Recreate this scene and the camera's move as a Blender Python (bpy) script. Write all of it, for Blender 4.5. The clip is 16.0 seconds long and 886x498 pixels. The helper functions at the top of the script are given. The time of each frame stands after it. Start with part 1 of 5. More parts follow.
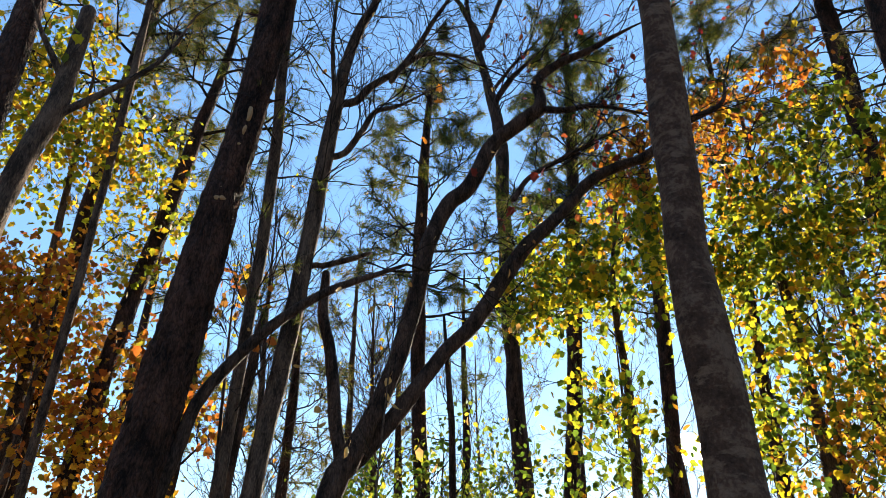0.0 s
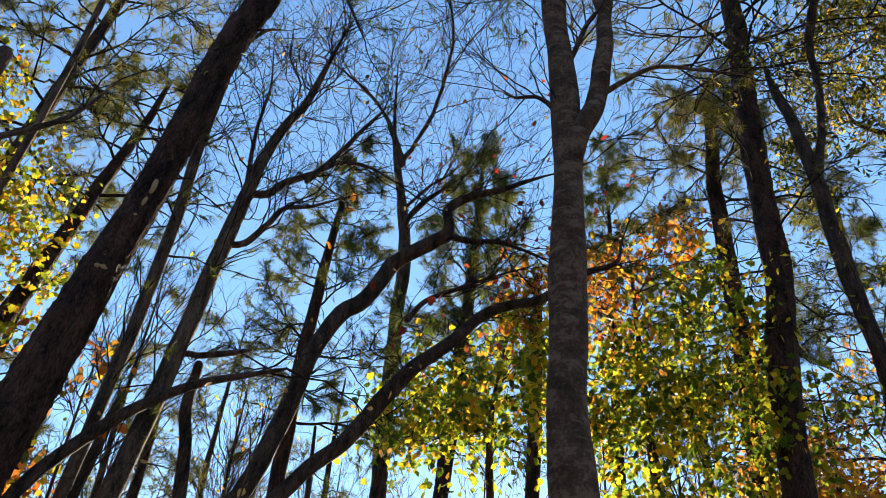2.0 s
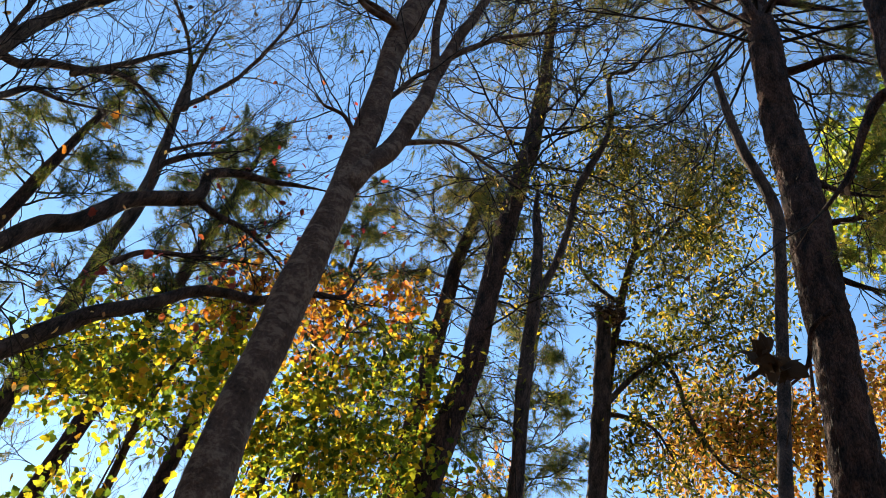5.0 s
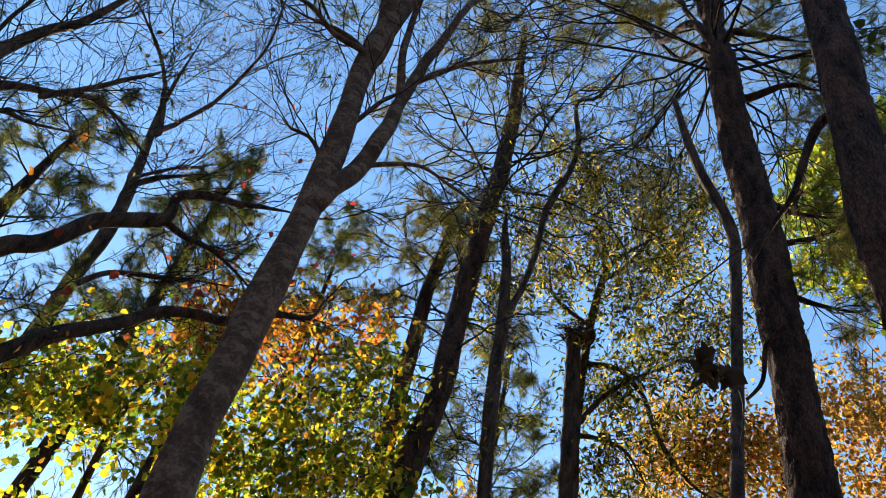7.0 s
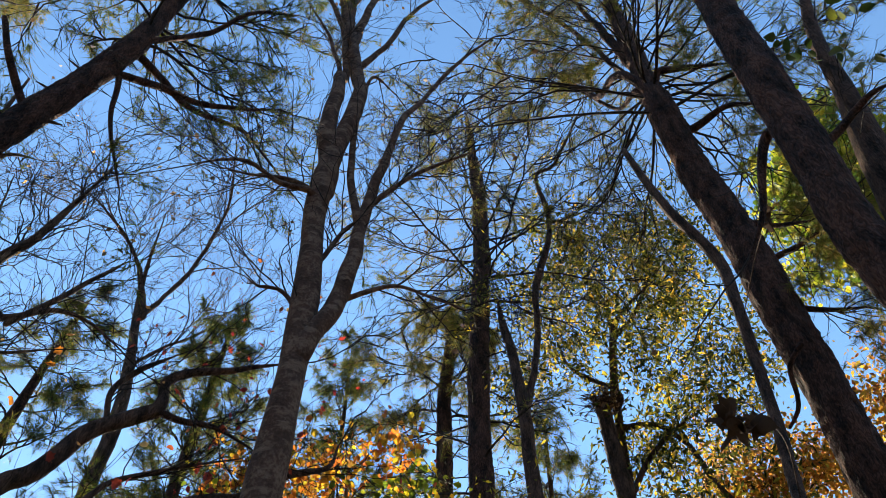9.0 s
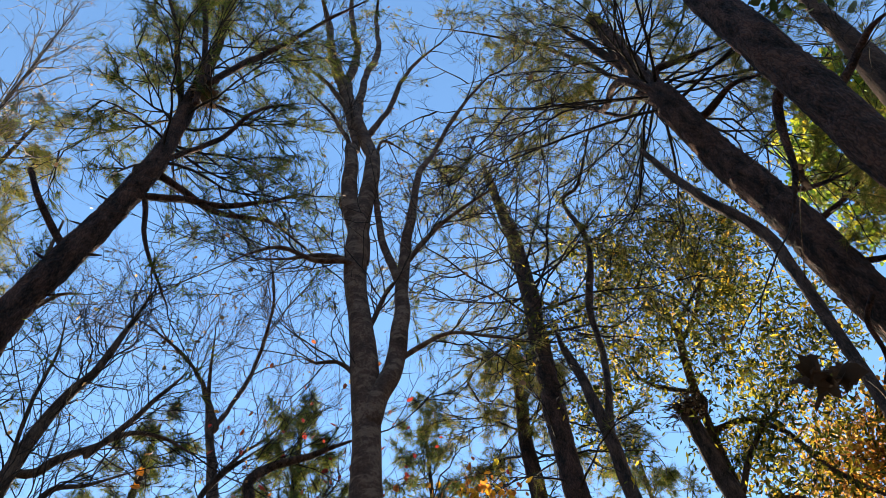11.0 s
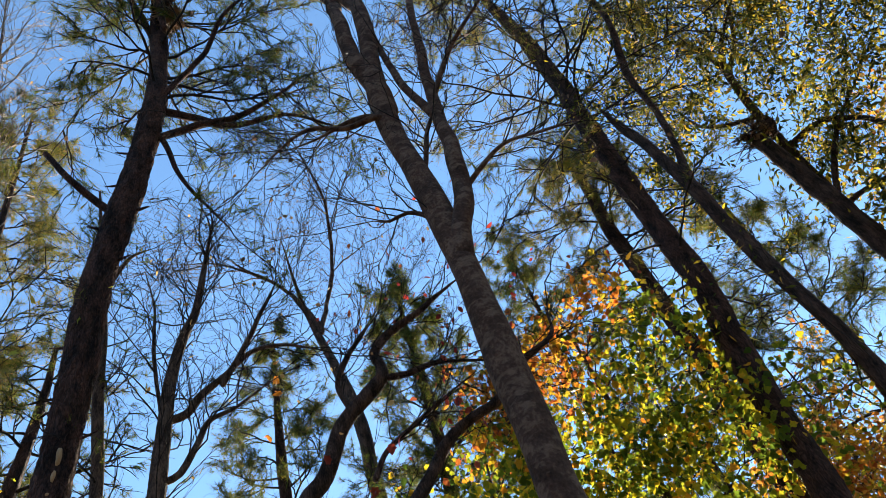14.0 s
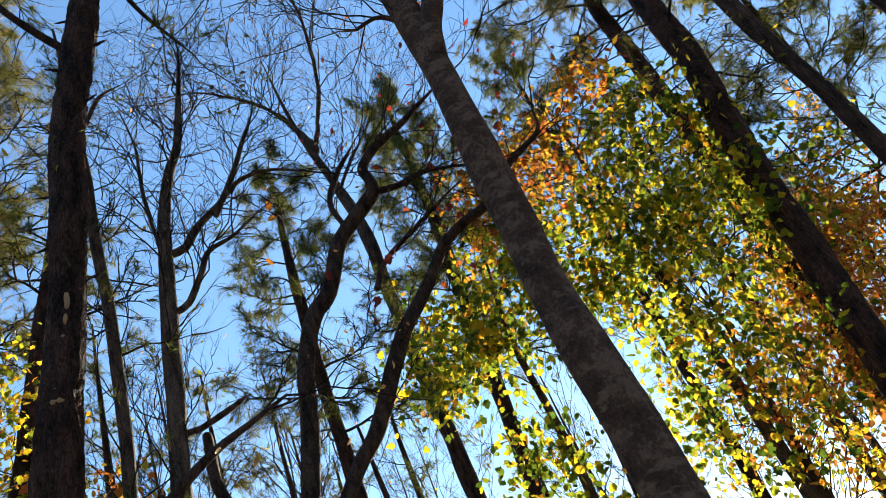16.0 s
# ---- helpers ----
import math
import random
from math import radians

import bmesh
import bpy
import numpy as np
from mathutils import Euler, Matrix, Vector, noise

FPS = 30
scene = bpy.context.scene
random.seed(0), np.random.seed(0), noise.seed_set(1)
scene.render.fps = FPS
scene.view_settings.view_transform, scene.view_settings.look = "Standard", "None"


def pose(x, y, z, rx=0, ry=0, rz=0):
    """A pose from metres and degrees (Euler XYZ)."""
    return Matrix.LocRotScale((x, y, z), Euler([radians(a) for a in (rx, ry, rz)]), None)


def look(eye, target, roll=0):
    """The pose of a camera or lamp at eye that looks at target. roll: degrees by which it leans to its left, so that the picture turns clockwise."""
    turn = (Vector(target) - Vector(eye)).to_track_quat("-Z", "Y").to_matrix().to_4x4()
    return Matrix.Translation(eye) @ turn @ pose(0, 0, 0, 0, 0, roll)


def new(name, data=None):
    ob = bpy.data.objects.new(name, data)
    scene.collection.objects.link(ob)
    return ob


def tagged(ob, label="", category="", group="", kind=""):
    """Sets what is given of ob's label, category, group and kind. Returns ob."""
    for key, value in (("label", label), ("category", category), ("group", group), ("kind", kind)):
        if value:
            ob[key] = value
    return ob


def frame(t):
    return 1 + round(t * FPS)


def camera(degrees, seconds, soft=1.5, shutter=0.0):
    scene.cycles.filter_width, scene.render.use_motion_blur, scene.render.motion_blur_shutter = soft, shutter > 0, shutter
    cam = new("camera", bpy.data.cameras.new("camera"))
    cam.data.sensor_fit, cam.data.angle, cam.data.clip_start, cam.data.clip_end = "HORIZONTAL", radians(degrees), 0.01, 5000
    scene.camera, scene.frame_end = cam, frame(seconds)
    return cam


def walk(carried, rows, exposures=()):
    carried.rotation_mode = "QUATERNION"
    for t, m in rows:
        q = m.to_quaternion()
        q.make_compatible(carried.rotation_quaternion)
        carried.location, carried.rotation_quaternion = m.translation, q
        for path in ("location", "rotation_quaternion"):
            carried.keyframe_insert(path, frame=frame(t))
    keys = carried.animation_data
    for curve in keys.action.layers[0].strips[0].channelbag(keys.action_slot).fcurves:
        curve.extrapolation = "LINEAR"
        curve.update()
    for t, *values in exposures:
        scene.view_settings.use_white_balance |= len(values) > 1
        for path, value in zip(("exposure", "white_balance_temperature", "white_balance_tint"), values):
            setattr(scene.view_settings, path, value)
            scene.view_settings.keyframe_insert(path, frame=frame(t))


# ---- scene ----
cam = camera(63.12, 16.0, 0.35)

PATH = [
    (0.0, pose(-0.000, -0.000, 1.600, 117.89, -1.33, -0.68)),
    (0.5, pose(0.004, -0.003, 1.625, 120.13, -2.57, -2.61)),
    (1.0, pose(-0.001, 0.002, 1.642, 123.08, -3.79, -5.01)),
    (1.5, pose(-0.001, 0.011, 1.660, 125.25, -4.52, -7.97)),
    (2.0, pose(-0.003, 0.017, 1.673, 127.46, -5.23, -13.00)),
    (2.5, pose(-0.007, 0.027, 1.682, 130.43, -6.89, -18.68)),
    (3.0, pose(-0.006, 0.044, 1.691, 131.90, -7.41, -26.56)),
    (3.5, pose(-0.010, 0.062, 1.694, 132.78, -8.91, -32.85)),
    (4.0, pose(-0.015, 0.080, 1.695, 133.43, -10.20, -38.77)),
    (4.2, pose(-0.014, 0.092, 1.693, 133.49, -10.39, -40.61)),
    (6.3, pose(0.029, -0.133, 1.593, 133.88, -12.27, -47.04)),
    (6.5, pose(0.042, -0.120, 1.570, 134.53, -12.04, -47.12)),
    (7.0, pose(0.064, -0.125, 1.568, 136.05, -10.29, -46.17)),
    (7.5, pose(0.099, -0.151, 1.609, 136.64, -7.90, -44.07)),
    (8.0, pose(0.138, -0.186, 1.681, 137.09, -5.34, -41.23)),
    (8.5, pose(0.157, -0.216, 1.748, 139.02, -2.73, -38.02)),
    (9.0, pose(0.161, -0.225, 1.764, 142.68, 0.20, -34.22)),
    (9.2, pose(0.174, -0.211, 1.725, 143.78, 1.07, -32.93)),
    (11.3, pose(0.238, -0.096, 1.678, 148.23, 5.60, -19.23)),
    (11.5, pose(0.243, -0.058, 1.709, 148.62, 5.89, -17.91)),
    (12.0, pose(0.232, -0.001, 1.747, 149.51, 6.65, -15.50)),
    (12.5, pose(0.204, 0.065, 1.757, 150.21, 9.20, -10.81)),
    (13.0, pose(0.173, 0.117, 1.737, 148.99, 10.75, -7.99)),
    (13.5, pose(0.159, 0.147, 1.718, 143.07, 12.26, -5.38)),
    (14.0, pose(0.173, 0.166, 1.709, 139.32, 15.53, -1.28)),
    (14.5, pose(0.208, 0.186, 1.703, 135.79, 16.05, -0.61)),
    (15.0, pose(0.257, 0.205, 1.701, 132.10, 17.88, 1.21)),
    (15.5, pose(0.308, 0.212, 1.709, 128.76, 19.22, 2.42)),
    (16.0, pose(0.353, 0.207, 1.724, 125.26, 19.85, 3.07)),
]
walk(cam, PATH, [(0.0, 2.0), (9.0, 2.12), (11.5, 2.18), (13.0, 2.18), (14.5, 2.05), (16.0, 1.97)])

# ---- world, sun and exposure ----
SUN_EL, SUN_AZ = radians(12.2), radians(19.0)   # azimuth clockwise from +y
world = bpy.data.worlds.new("sky")
scene.world = world
world.use_nodes = True
wn = world.node_tree.nodes
sky = wn.new("ShaderNodeTexSky")
sky.sky_type = "NISHITA"
sky.sun_disc = False
sky.sun_elevation, sky.sun_rotation = SUN_EL, SUN_AZ
sky.air_density, sky.dust_density, sky.ozone_density = 1.0, 0.03, 3.8
wn["Background"].inputs["Strength"].default_value = 0.135
even, deep = wn.new("ShaderNodeGamma"), wn.new("ShaderNodeHueSaturation")   # a clear, deep blue autumn sky
even.inputs["Gamma"].default_value = 0.65
deep.inputs["Hue"].default_value, deep.inputs["Saturation"].default_value, deep.inputs["Value"].default_value = 0.506, 1.18, 1.06
for a, b in ((sky.outputs[0], even.inputs["Color"]), (even.outputs[0], deep.inputs["Color"]), (deep.outputs[0], wn["Background"].inputs["Color"])):
    world.node_tree.links.new(a, b)

to_sun = Vector((math.sin(SUN_AZ) * math.cos(SUN_EL), math.cos(SUN_AZ) * math.cos(SUN_EL), math.sin(SUN_EL)))
lamp = bpy.data.lights.new("sun_light", "SUN")
lamp.energy, lamp.angle, lamp.color = 5.0, radians(0.5), (1.0, 0.87, 0.66)
sun = new("sun_light", lamp)
sun.matrix_world = look(to_sun * 50 + Vector((0, 0, 1.4)), (0, 0, 0))


# ---- materials ----
def material(name):
    m = bpy.data.materials.new(name)
    m.use_nodes = True
    n = m.node_tree.nodes
    return m, n, m.node_tree.links, n["Principled BSDF"]


def ramp(n, stops):
    r = n.new("ShaderNodeValToRGB")
    e = r.color_ramp.elements
    while len(e) < len(stops):
        e.new(0.5)
    for k, (at, c) in enumerate(stops):
        e[k].position, e[k].color = at, (*c, 1)
    return r


def bark(name, dark, light, patch=None, scale=9.0, stretch=0.25, bump=0.6, crack_shade=0.4):
    """Bark: furrows along the trunk, shade painted into the cracks, a fine grain, and lichen patches where given."""
    m, n, l, p = material(name)
    tc, mp = n.new("ShaderNodeTexCoord"), n.new("ShaderNodeMapping")
    mp.inputs["Scale"].default_value = (1, 1, stretch)
    l.new(tc.outputs["Object"], mp.inputs["Vector"])
    a, b, c = n.new("ShaderNodeTexNoise"), n.new("ShaderNodeTexNoise"), n.new("ShaderNodeTexVoronoi")
    a.inputs["Scale"].default_value, a.inputs["Detail"].default_value = scale, 6
    b.inputs["Scale"].default_value, b.inputs["Detail"].default_value = scale * 7, 4
    c.inputs["Scale"].default_value = scale * 2.2
    c.feature = "DISTANCE_TO_EDGE"
    for t in (a, b):
        l.new(mp.outputs[0], t.inputs["Vector"])
    warp = n.new("ShaderNodeTexNoise")
    warp.inputs["Scale"].default_value, warp.inputs["Detail"].default_value = scale * 0.9, 5
    l.new(mp.outputs[0], warp.inputs["Vector"])
    bend = n.new("ShaderNodeVectorMath")
    bend.operation = "MULTIPLY_ADD"
    bend.inputs[1].default_value = (3.2 / scale,) * 3
    l.new(warp.outputs["Color"], bend.inputs[0])
    l.new(mp.outputs[0], bend.inputs[2])
    l.new(bend.outputs[0], c.inputs["Vector"])
    mix = n.new("ShaderNodeMath")
    mix.operation = "MULTIPLY_ADD"
    mix.inputs[1].default_value = 0.6
    l.new(b.outputs["Fac"], mix.inputs[0])
    l.new(a.outputs["Fac"], mix.inputs[2])
    r = ramp(n, [(0.64, dark), (0.98, light)] if not patch else [(0.5, dark), (0.85, light), (1.0, patch)])
    l.new(mix.outputs[0], r.inputs[0])
    colour = r.outputs[0]
    if patch:
        q = n.new("ShaderNodeTexNoise")
        q.inputs["Scale"].default_value, q.inputs["Detail"].default_value = 5.5, 5
        q.inputs["Roughness"].default_value = 0.65
        mq = n.new("ShaderNodeMapping")
        mq.inputs["Scale"].default_value = (1, 1, 2.2)
        l.new(tc.outputs["Object"], mq.inputs["Vector"])
        l.new(mq.outputs[0], q.inputs["Vector"])
        qr = ramp(n, [(0.52, (0, 0, 0)), (0.63, (1, 1, 1))])
        l.new(q.outputs["Fac"], qr.inputs[0])
        mx = n.new("ShaderNodeMixRGB")
        l.new(qr.outputs[0], mx.inputs[0])
        l.new(colour, mx.inputs[1])
        mx.inputs[2].default_value = (*patch, 1)
        colour = mx.outputs[0]
    # shade in the cracks is multiplied into the colour, beyond the bump
    cr = ramp(n, [(0.0, (1 - crack_shade, 1 - crack_shade, 1 - crack_shade)), (0.16, (1, 1, 1))])
    l.new(c.outputs["Distance"], cr.inputs[0])
    mc = n.new("ShaderNodeMixRGB")
    mc.blend_type = "MULTIPLY"
    mc.inputs[0].default_value = 1.0
    l.new(colour, mc.inputs[1])
    l.new(cr.outputs[0], mc.inputs[2])
    l.new(mc.outputs[0], p.inputs["Base Color"])
    p.inputs["Roughness"].default_value = 0.9
    p.inputs["Specular IOR Level"].default_value = 0.2
    add = n.new("ShaderNodeMath")
    add.operation = "ADD"
    l.new(c.outputs["Distance"], add.inputs[0])
    l.new(mix.outputs[0], add.inputs[1])
    bp = n.new("ShaderNodeBump")
    bp.inputs["Strength"].default_value, bp.inputs["Distance"].default_value = bump, 0.03
    l.new(add.outputs[0], bp.inputs["Height"])
    l.new(bp.outputs[0], p.inputs["Normal"])
    return m


def foliage(name, stops, through_it=0.55, rough=0.5, gloss=0.3, single=False):
    """Leaves: a colour of its own for every leaf, a mottled blade, and light passing through."""
    m, n, l, p = material(name)
    g = n.new("ShaderNodeNewGeometry")
    r = ramp(n, stops)
    l.new(n.new("ShaderNodeObjectInfo").outputs["Random"] if single else g.outputs["Random Per Island"], r.inputs[0])
    t = n.new("ShaderNodeTexNoise")
    t.inputs["Scale"].default_value, t.inputs["Detail"].default_value = 40, 3
    tc = n.new("ShaderNodeTexCoord")
    l.new(tc.outputs["Object"], t.inputs["Vector"])
    hs = n.new("ShaderNodeHueSaturation")
    mr = n.new("ShaderNodeMapRange")
    mr.inputs["To Min"].default_value, mr.inputs["To Max"].default_value = 0.65, 1.35
    l.new(t.outputs["Fac"], mr.inputs["Value"])
    l.new(mr.outputs[0], hs.inputs["Value"])
    l.new(r.outputs[0], hs.inputs["Color"])
    l.new(hs.outputs[0], p.inputs["Base Color"])
    p.inputs["Roughness"].default_value = rough
    p.inputs["Specular IOR Level"].default_value = gloss
    tr, ms = n.new("ShaderNodeBsdfTranslucent"), n.new("ShaderNodeMixShader")
    l.new(hs.outputs[0], tr.inputs["Color"])
    ms.inputs[0].default_value = through_it
    l.new(p.outputs[0], ms.inputs[1])
    l.new(tr.outputs[0], ms.inputs[2])
    l.new(ms.outputs[0], n["Material Output"].inputs["Surface"])
    return m


PINE_BARK = bark("pine_bark", (0.012, 0.0065, 0.0048), (0.1, 0.05, 0.035), scale=9, stretch=0.35, bump=1.0, crack_shade=0.6)
DARK_BARK = bark("dark_bark", (0.013, 0.0085, 0.006), (0.1, 0.06, 0.043), scale=12, stretch=0.3)
MAPLE_BARK = bark("smooth_grey_bark", (0.019, 0.011, 0.0072), (0.08, 0.046, 0.031), (0.15, 0.1, 0.07), scale=6, stretch=0.9, bump=0.35, crack_shade=0.15)
GREY_BARK = bark("grey_twig_bark", (0.026, 0.017, 0.012), (0.15, 0.098, 0.068), scale=14, stretch=0.3, bump=0.4)
# the pale tone puts sunlight on the bare tree's twigs into the colour
LIT_TWIG_BARK = bark("sunlit_twig_bark", (0.09, 0.068, 0.052), (0.42, 0.33, 0.25), scale=14, stretch=0.3, bump=0.4)
TWIG = bark("twig_bark", (0.01, 0.008, 0.006), (0.045, 0.033, 0.026), scale=20, stretch=0.5, bump=0.3)
NEEDLES = foliage("pine_needles", [(0.0, (0.03, 0.05, 0.01)), (0.5, (0.075, 0.1, 0.016)), (0.8, (0.14, 0.14, 0.025)), (1.0, (0.24, 0.14, 0.04))], 0.5, 0.6, 0.12)
NEEDLES_OLIVE = foliage("olive_pine_needles", [(0.0, (0.055, 0.07, 0.014)), (0.5, (0.12, 0.13, 0.024)), (0.8, (0.21, 0.17, 0.035)), (1.0, (0.3, 0.16, 0.05))], 0.5, 0.6, 0.12)
LEAF_LIME = foliage("lime_and_yellow_leaves", [(0.0, (0.045, 0.08, 0.011)), (0.35, (0.12, 0.175, 0.015)), (0.62, (0.3, 0.31, 0.018)), (0.85, (0.58, 0.46, 0.02)), (1.0, (0.55, 0.22, 0.02))], 0.72)
LEAF_GREEN = foliage("green_leaves", [(0.0, (0.05, 0.1, 0.012)), (0.4, (0.13, 0.2, 0.018)), (0.75, (0.3, 0.32, 0.025)), (1.0, (0.5, 0.4, 0.03))])
LEAF_YELLOW = foliage("yellow_leaves", [(0.0, (0.1, 0.14, 0.018)), (0.35, (0.3, 0.32, 0.02)), (0.65, (0.6, 0.44, 0.02)), (0.88, (0.6, 0.3, 0.02)), (1.0, (0.4, 0.14, 0.015))], 0.7)
LEAF_ORANGE = foliage("orange_leaves", [(0.0, (0.3, 0.26, 0.02)), (0.3, (0.55, 0.3, 0.02)), (0.6, (0.5, 0.17, 0.02)), (0.85, (0.36, 0.09, 0.02)), (1.0, (0.16, 0.1, 0.02))], 0.7)
LEAF_RUST = foliage("rust_leaves", [(0.0, (0.2, 0.15, 0.025)), (0.35, (0.46, 0.27, 0.03)), (0.7, (0.42, 0.17, 0.025)), (1.0, (0.2, 0.075, 0.025))], 0.62)
ONE_LIME = foliage("single_lime_leaf", [(0.0, (0.045, 0.08, 0.011)), (0.35, (0.12, 0.175, 0.015)), (0.62, (0.3, 0.31, 0.018)), (0.85, (0.58, 0.46, 0.02)), (1.0, (0.55, 0.22, 0.02))], 0.72, single=True)
ONE_YELLOW = foliage("single_yellow_leaf", [(0.0, (0.1, 0.14, 0.018)), (0.35, (0.3, 0.32, 0.02)), (0.65, (0.6, 0.44, 0.02)), (0.88, (0.6, 0.3, 0.02)), (1.0, (0.4, 0.14, 0.015))], 0.7, single=True)
# darker than the dry brown leaves: the backlit silhouette is in the colour
LEAF_DEAD = foliage("dead_leaves", [(0.0, (0.025, 0.015, 0.01)), (1.0, (0.06, 0.035, 0.02))], 0.12, 0.85, 0.05)
LEAF_DARK = foliage("dark_green_leaves", [(0.0, (0.02, 0.035, 0.008)), (0.7, (0.05, 0.075, 0.012)), (1.0, (0.16, 0.16, 0.02))], 0.35)
# the darkest greens put unlit oak leaves against the sky into the colour
LEAF_OAK = foliage("narrow_oak_leaves", [(0.0, (0.022, 0.032, 0.009)), (0.45, (0.055, 0.066, 0.013)), (0.7, (0.18, 0.17, 0.02)), (0.88, (0.48, 0.36, 0.025)), (1.0, (0.52, 0.28, 0.03))], 0.55, 0.6, 0.12)
LEAF_RED = foliage("red_leaves", [(0.0, (0.3, 0.035, 0.02)), (0.5, (0.2, 0.022, 0.02)), (1.0, (0.36, 0.1, 0.025))])
LEAF_BROWN = foliage("dry_brown_leaves", [(0.0, (0.08, 0.05, 0.03)), (0.6, (0.16, 0.09, 0.045)), (1.0, (0.28, 0.17, 0.08))], 0.25)
LEAF_TAN = foliage("pale_tan_leaves", [(0.0, (0.5, 0.36, 0.14)), (0.5, (0.55, 0.3, 0.08)), (1.0, (0.35, 0.15, 0.06))])


def litter():
    m, n, l, p = material("leaf_litter")
    tc = n.new("ShaderNodeTexCoord")
    v, w = n.new("ShaderNodeTexVoronoi"), n.new("ShaderNodeTexNoise")
    v.inputs["Scale"].default_value, w.inputs["Scale"].default_value = 24, 0.7
    w.inputs["Detail"].default_value = 6
    bend, curl = n.new("ShaderNodeVectorMath"), n.new("ShaderNodeTexNoise")
    bend.operation = "MULTIPLY_ADD"
    bend.inputs[1].default_value = (0.12, 0.12, 0.12)
    curl.inputs["Scale"].default_value, curl.inputs["Detail"].default_value = 12, 4
    l.new(tc.outputs["Object"], curl.inputs["Vector"])
    l.new(curl.outputs["Color"], bend.inputs[0])
    l.new(tc.outputs["Object"], bend.inputs[2])
    l.new(bend.outputs[0], v.inputs["Vector"])
    l.new(tc.outputs["Object"], w.inputs["Vector"])
    sep = n.new("ShaderNodeSeparateColor")
    l.new(v.outputs["Color"], sep.inputs[0])
    r = ramp(n, [(0, (0.07, 0.04, 0.025)), (0.5, (0.19, 0.11, 0.055)), (0.8, (0.3, 0.19, 0.08)), (1, (0.13, 0.09, 0.05))])
    l.new(sep.outputs[0], r.inputs[0])
    mx = n.new("ShaderNodeMixRGB")
    mx.blend_type = "MULTIPLY"
    mx.inputs[0].default_value = 0.6
    l.new(r.outputs[0], mx.inputs[1])
    l.new(w.outputs["Fac"], mx.inputs[2])
    l.new(mx.outputs[0], p.inputs["Base Color"])
    p.inputs["Roughness"].default_value = 0.85
    bp = n.new("ShaderNodeBump")
    bp.inputs["Strength"].default_value, bp.inputs["Distance"].default_value = 0.35, 0.02
    l.new(sep.outputs[1], bp.inputs["Height"])
    l.new(bp.outputs[0], p.inputs["Normal"])
    return m


def plain(name, colour, rough=0.8):
    m, n, l, p = material(name)
    t = n.new("ShaderNodeTexNoise")
    t.inputs["Scale"].default_value, t.inputs["Detail"].default_value = 30, 5
    r = ramp(n, [(0.3, [c * 0.6 for c in colour]), (0.75, colour)])
    l.new(t.outputs["Fac"], r.inputs[0])
    l.new(r.outputs[0], p.inputs["Base Color"])
    p.inputs["Roughness"].default_value = rough
    return m


LITTER = litter()
PALE_WOOD = plain("bare_pale_wood", (0.45, 0.28, 0.13))


# ---- mesh builders ----
def mesh_from(name, verts, tris, mat, parent=None, label="", kind="", smooth=False):
    """One mesh object out of arrays of points and of triangles."""
    verts, tris = np.asarray(verts, np.float32), np.asarray(tris, np.int32)
    me = bpy.data.meshes.new(name)
    me.vertices.add(len(verts))
    me.vertices.foreach_set("co", verts.ravel())
    k = tris.shape[1]
    me.loops.add(tris.size)
    me.loops.foreach_set("vertex_index", tris.ravel())
    me.polygons.add(len(tris))
    me.polygons.foreach_set("loop_start", np.arange(0, tris.size, k, dtype=np.int32))
    me.polygons.foreach_set("loop_total", np.full(len(tris), k, np.int32))
    if smooth:
        me.polygons.foreach_set("use_smooth", np.ones(len(tris), bool))
    me.update(calc_edges=True)
    me.materials.append(mat)
    ob = new(name, me)
    if parent:
        ob.parent = parent
        ob.matrix_parent_inverse = Matrix.Translation(-parent.location)
    return tagged(ob, label=label, kind=kind)


def spline(ctrl, step):
    """Points along a smooth curve through control points (x, y, z, radius)."""
    c = np.asarray(ctrl, float)
    c = np.vstack([2 * c[0] - c[1], c, 2 * c[-1] - c[-2]])
    out = []
    for i in range(1, len(c) - 2):
        p0, p1, p2, p3 = c[i - 1], c[i], c[i + 1], c[i + 2]
        k = max(2, int(np.linalg.norm((p2 - p1)[:3]) / step))
        t = (np.arange(k) / k)[:, None]
        out.append(0.5 * (2 * p1 + (p2 - p0) * t + (2 * p0 - 5 * p1 + 4 * p2 - p3) * t ** 2 + (3 * p1 - p0 - 3 * p2 + p3) * t ** 3))
    out.append(c[-2][None])
    out = np.vstack(out)
    out[:, 3] = np.maximum(out[:, 3], 0.002)
    return out


def tube(pts, sides):
    """Rings of points round a path (x, y, z, radius), with a closed tip."""
    p, r = pts[:, :3], pts[:, 3]
    d = np.gradient(p, axis=0)
    d /= np.linalg.norm(d, axis=1)[:, None] + 1e-9
    ref = np.array([1.0, 0.3, 0.1]) if abs(d[:, 2]).mean() > 0.6 else np.array([0.1, 0.2, 1.0])
    u = np.cross(d, ref)
    u /= np.linalg.norm(u, axis=1)[:, None] + 1e-9
    v = np.cross(d, u)
    a = np.arange(sides) * 2 * np.pi / sides
    ring = u[:, None] * np.cos(a)[None, :, None] + v[:, None] * np.sin(a)[None, :, None]
    return p[:, None] + ring * r[:, None, None], ring, a


def tube_faces(n, sides):
    i, j = np.meshgrid(np.arange(n - 1), np.arange(sides), indexing="ij")
    k = (j + 1) % sides
    return np.stack([i * sides + j, i * sides + k, (i + 1) * sides + k, (i + 1) * sides + j], -1).reshape(-1, 4)


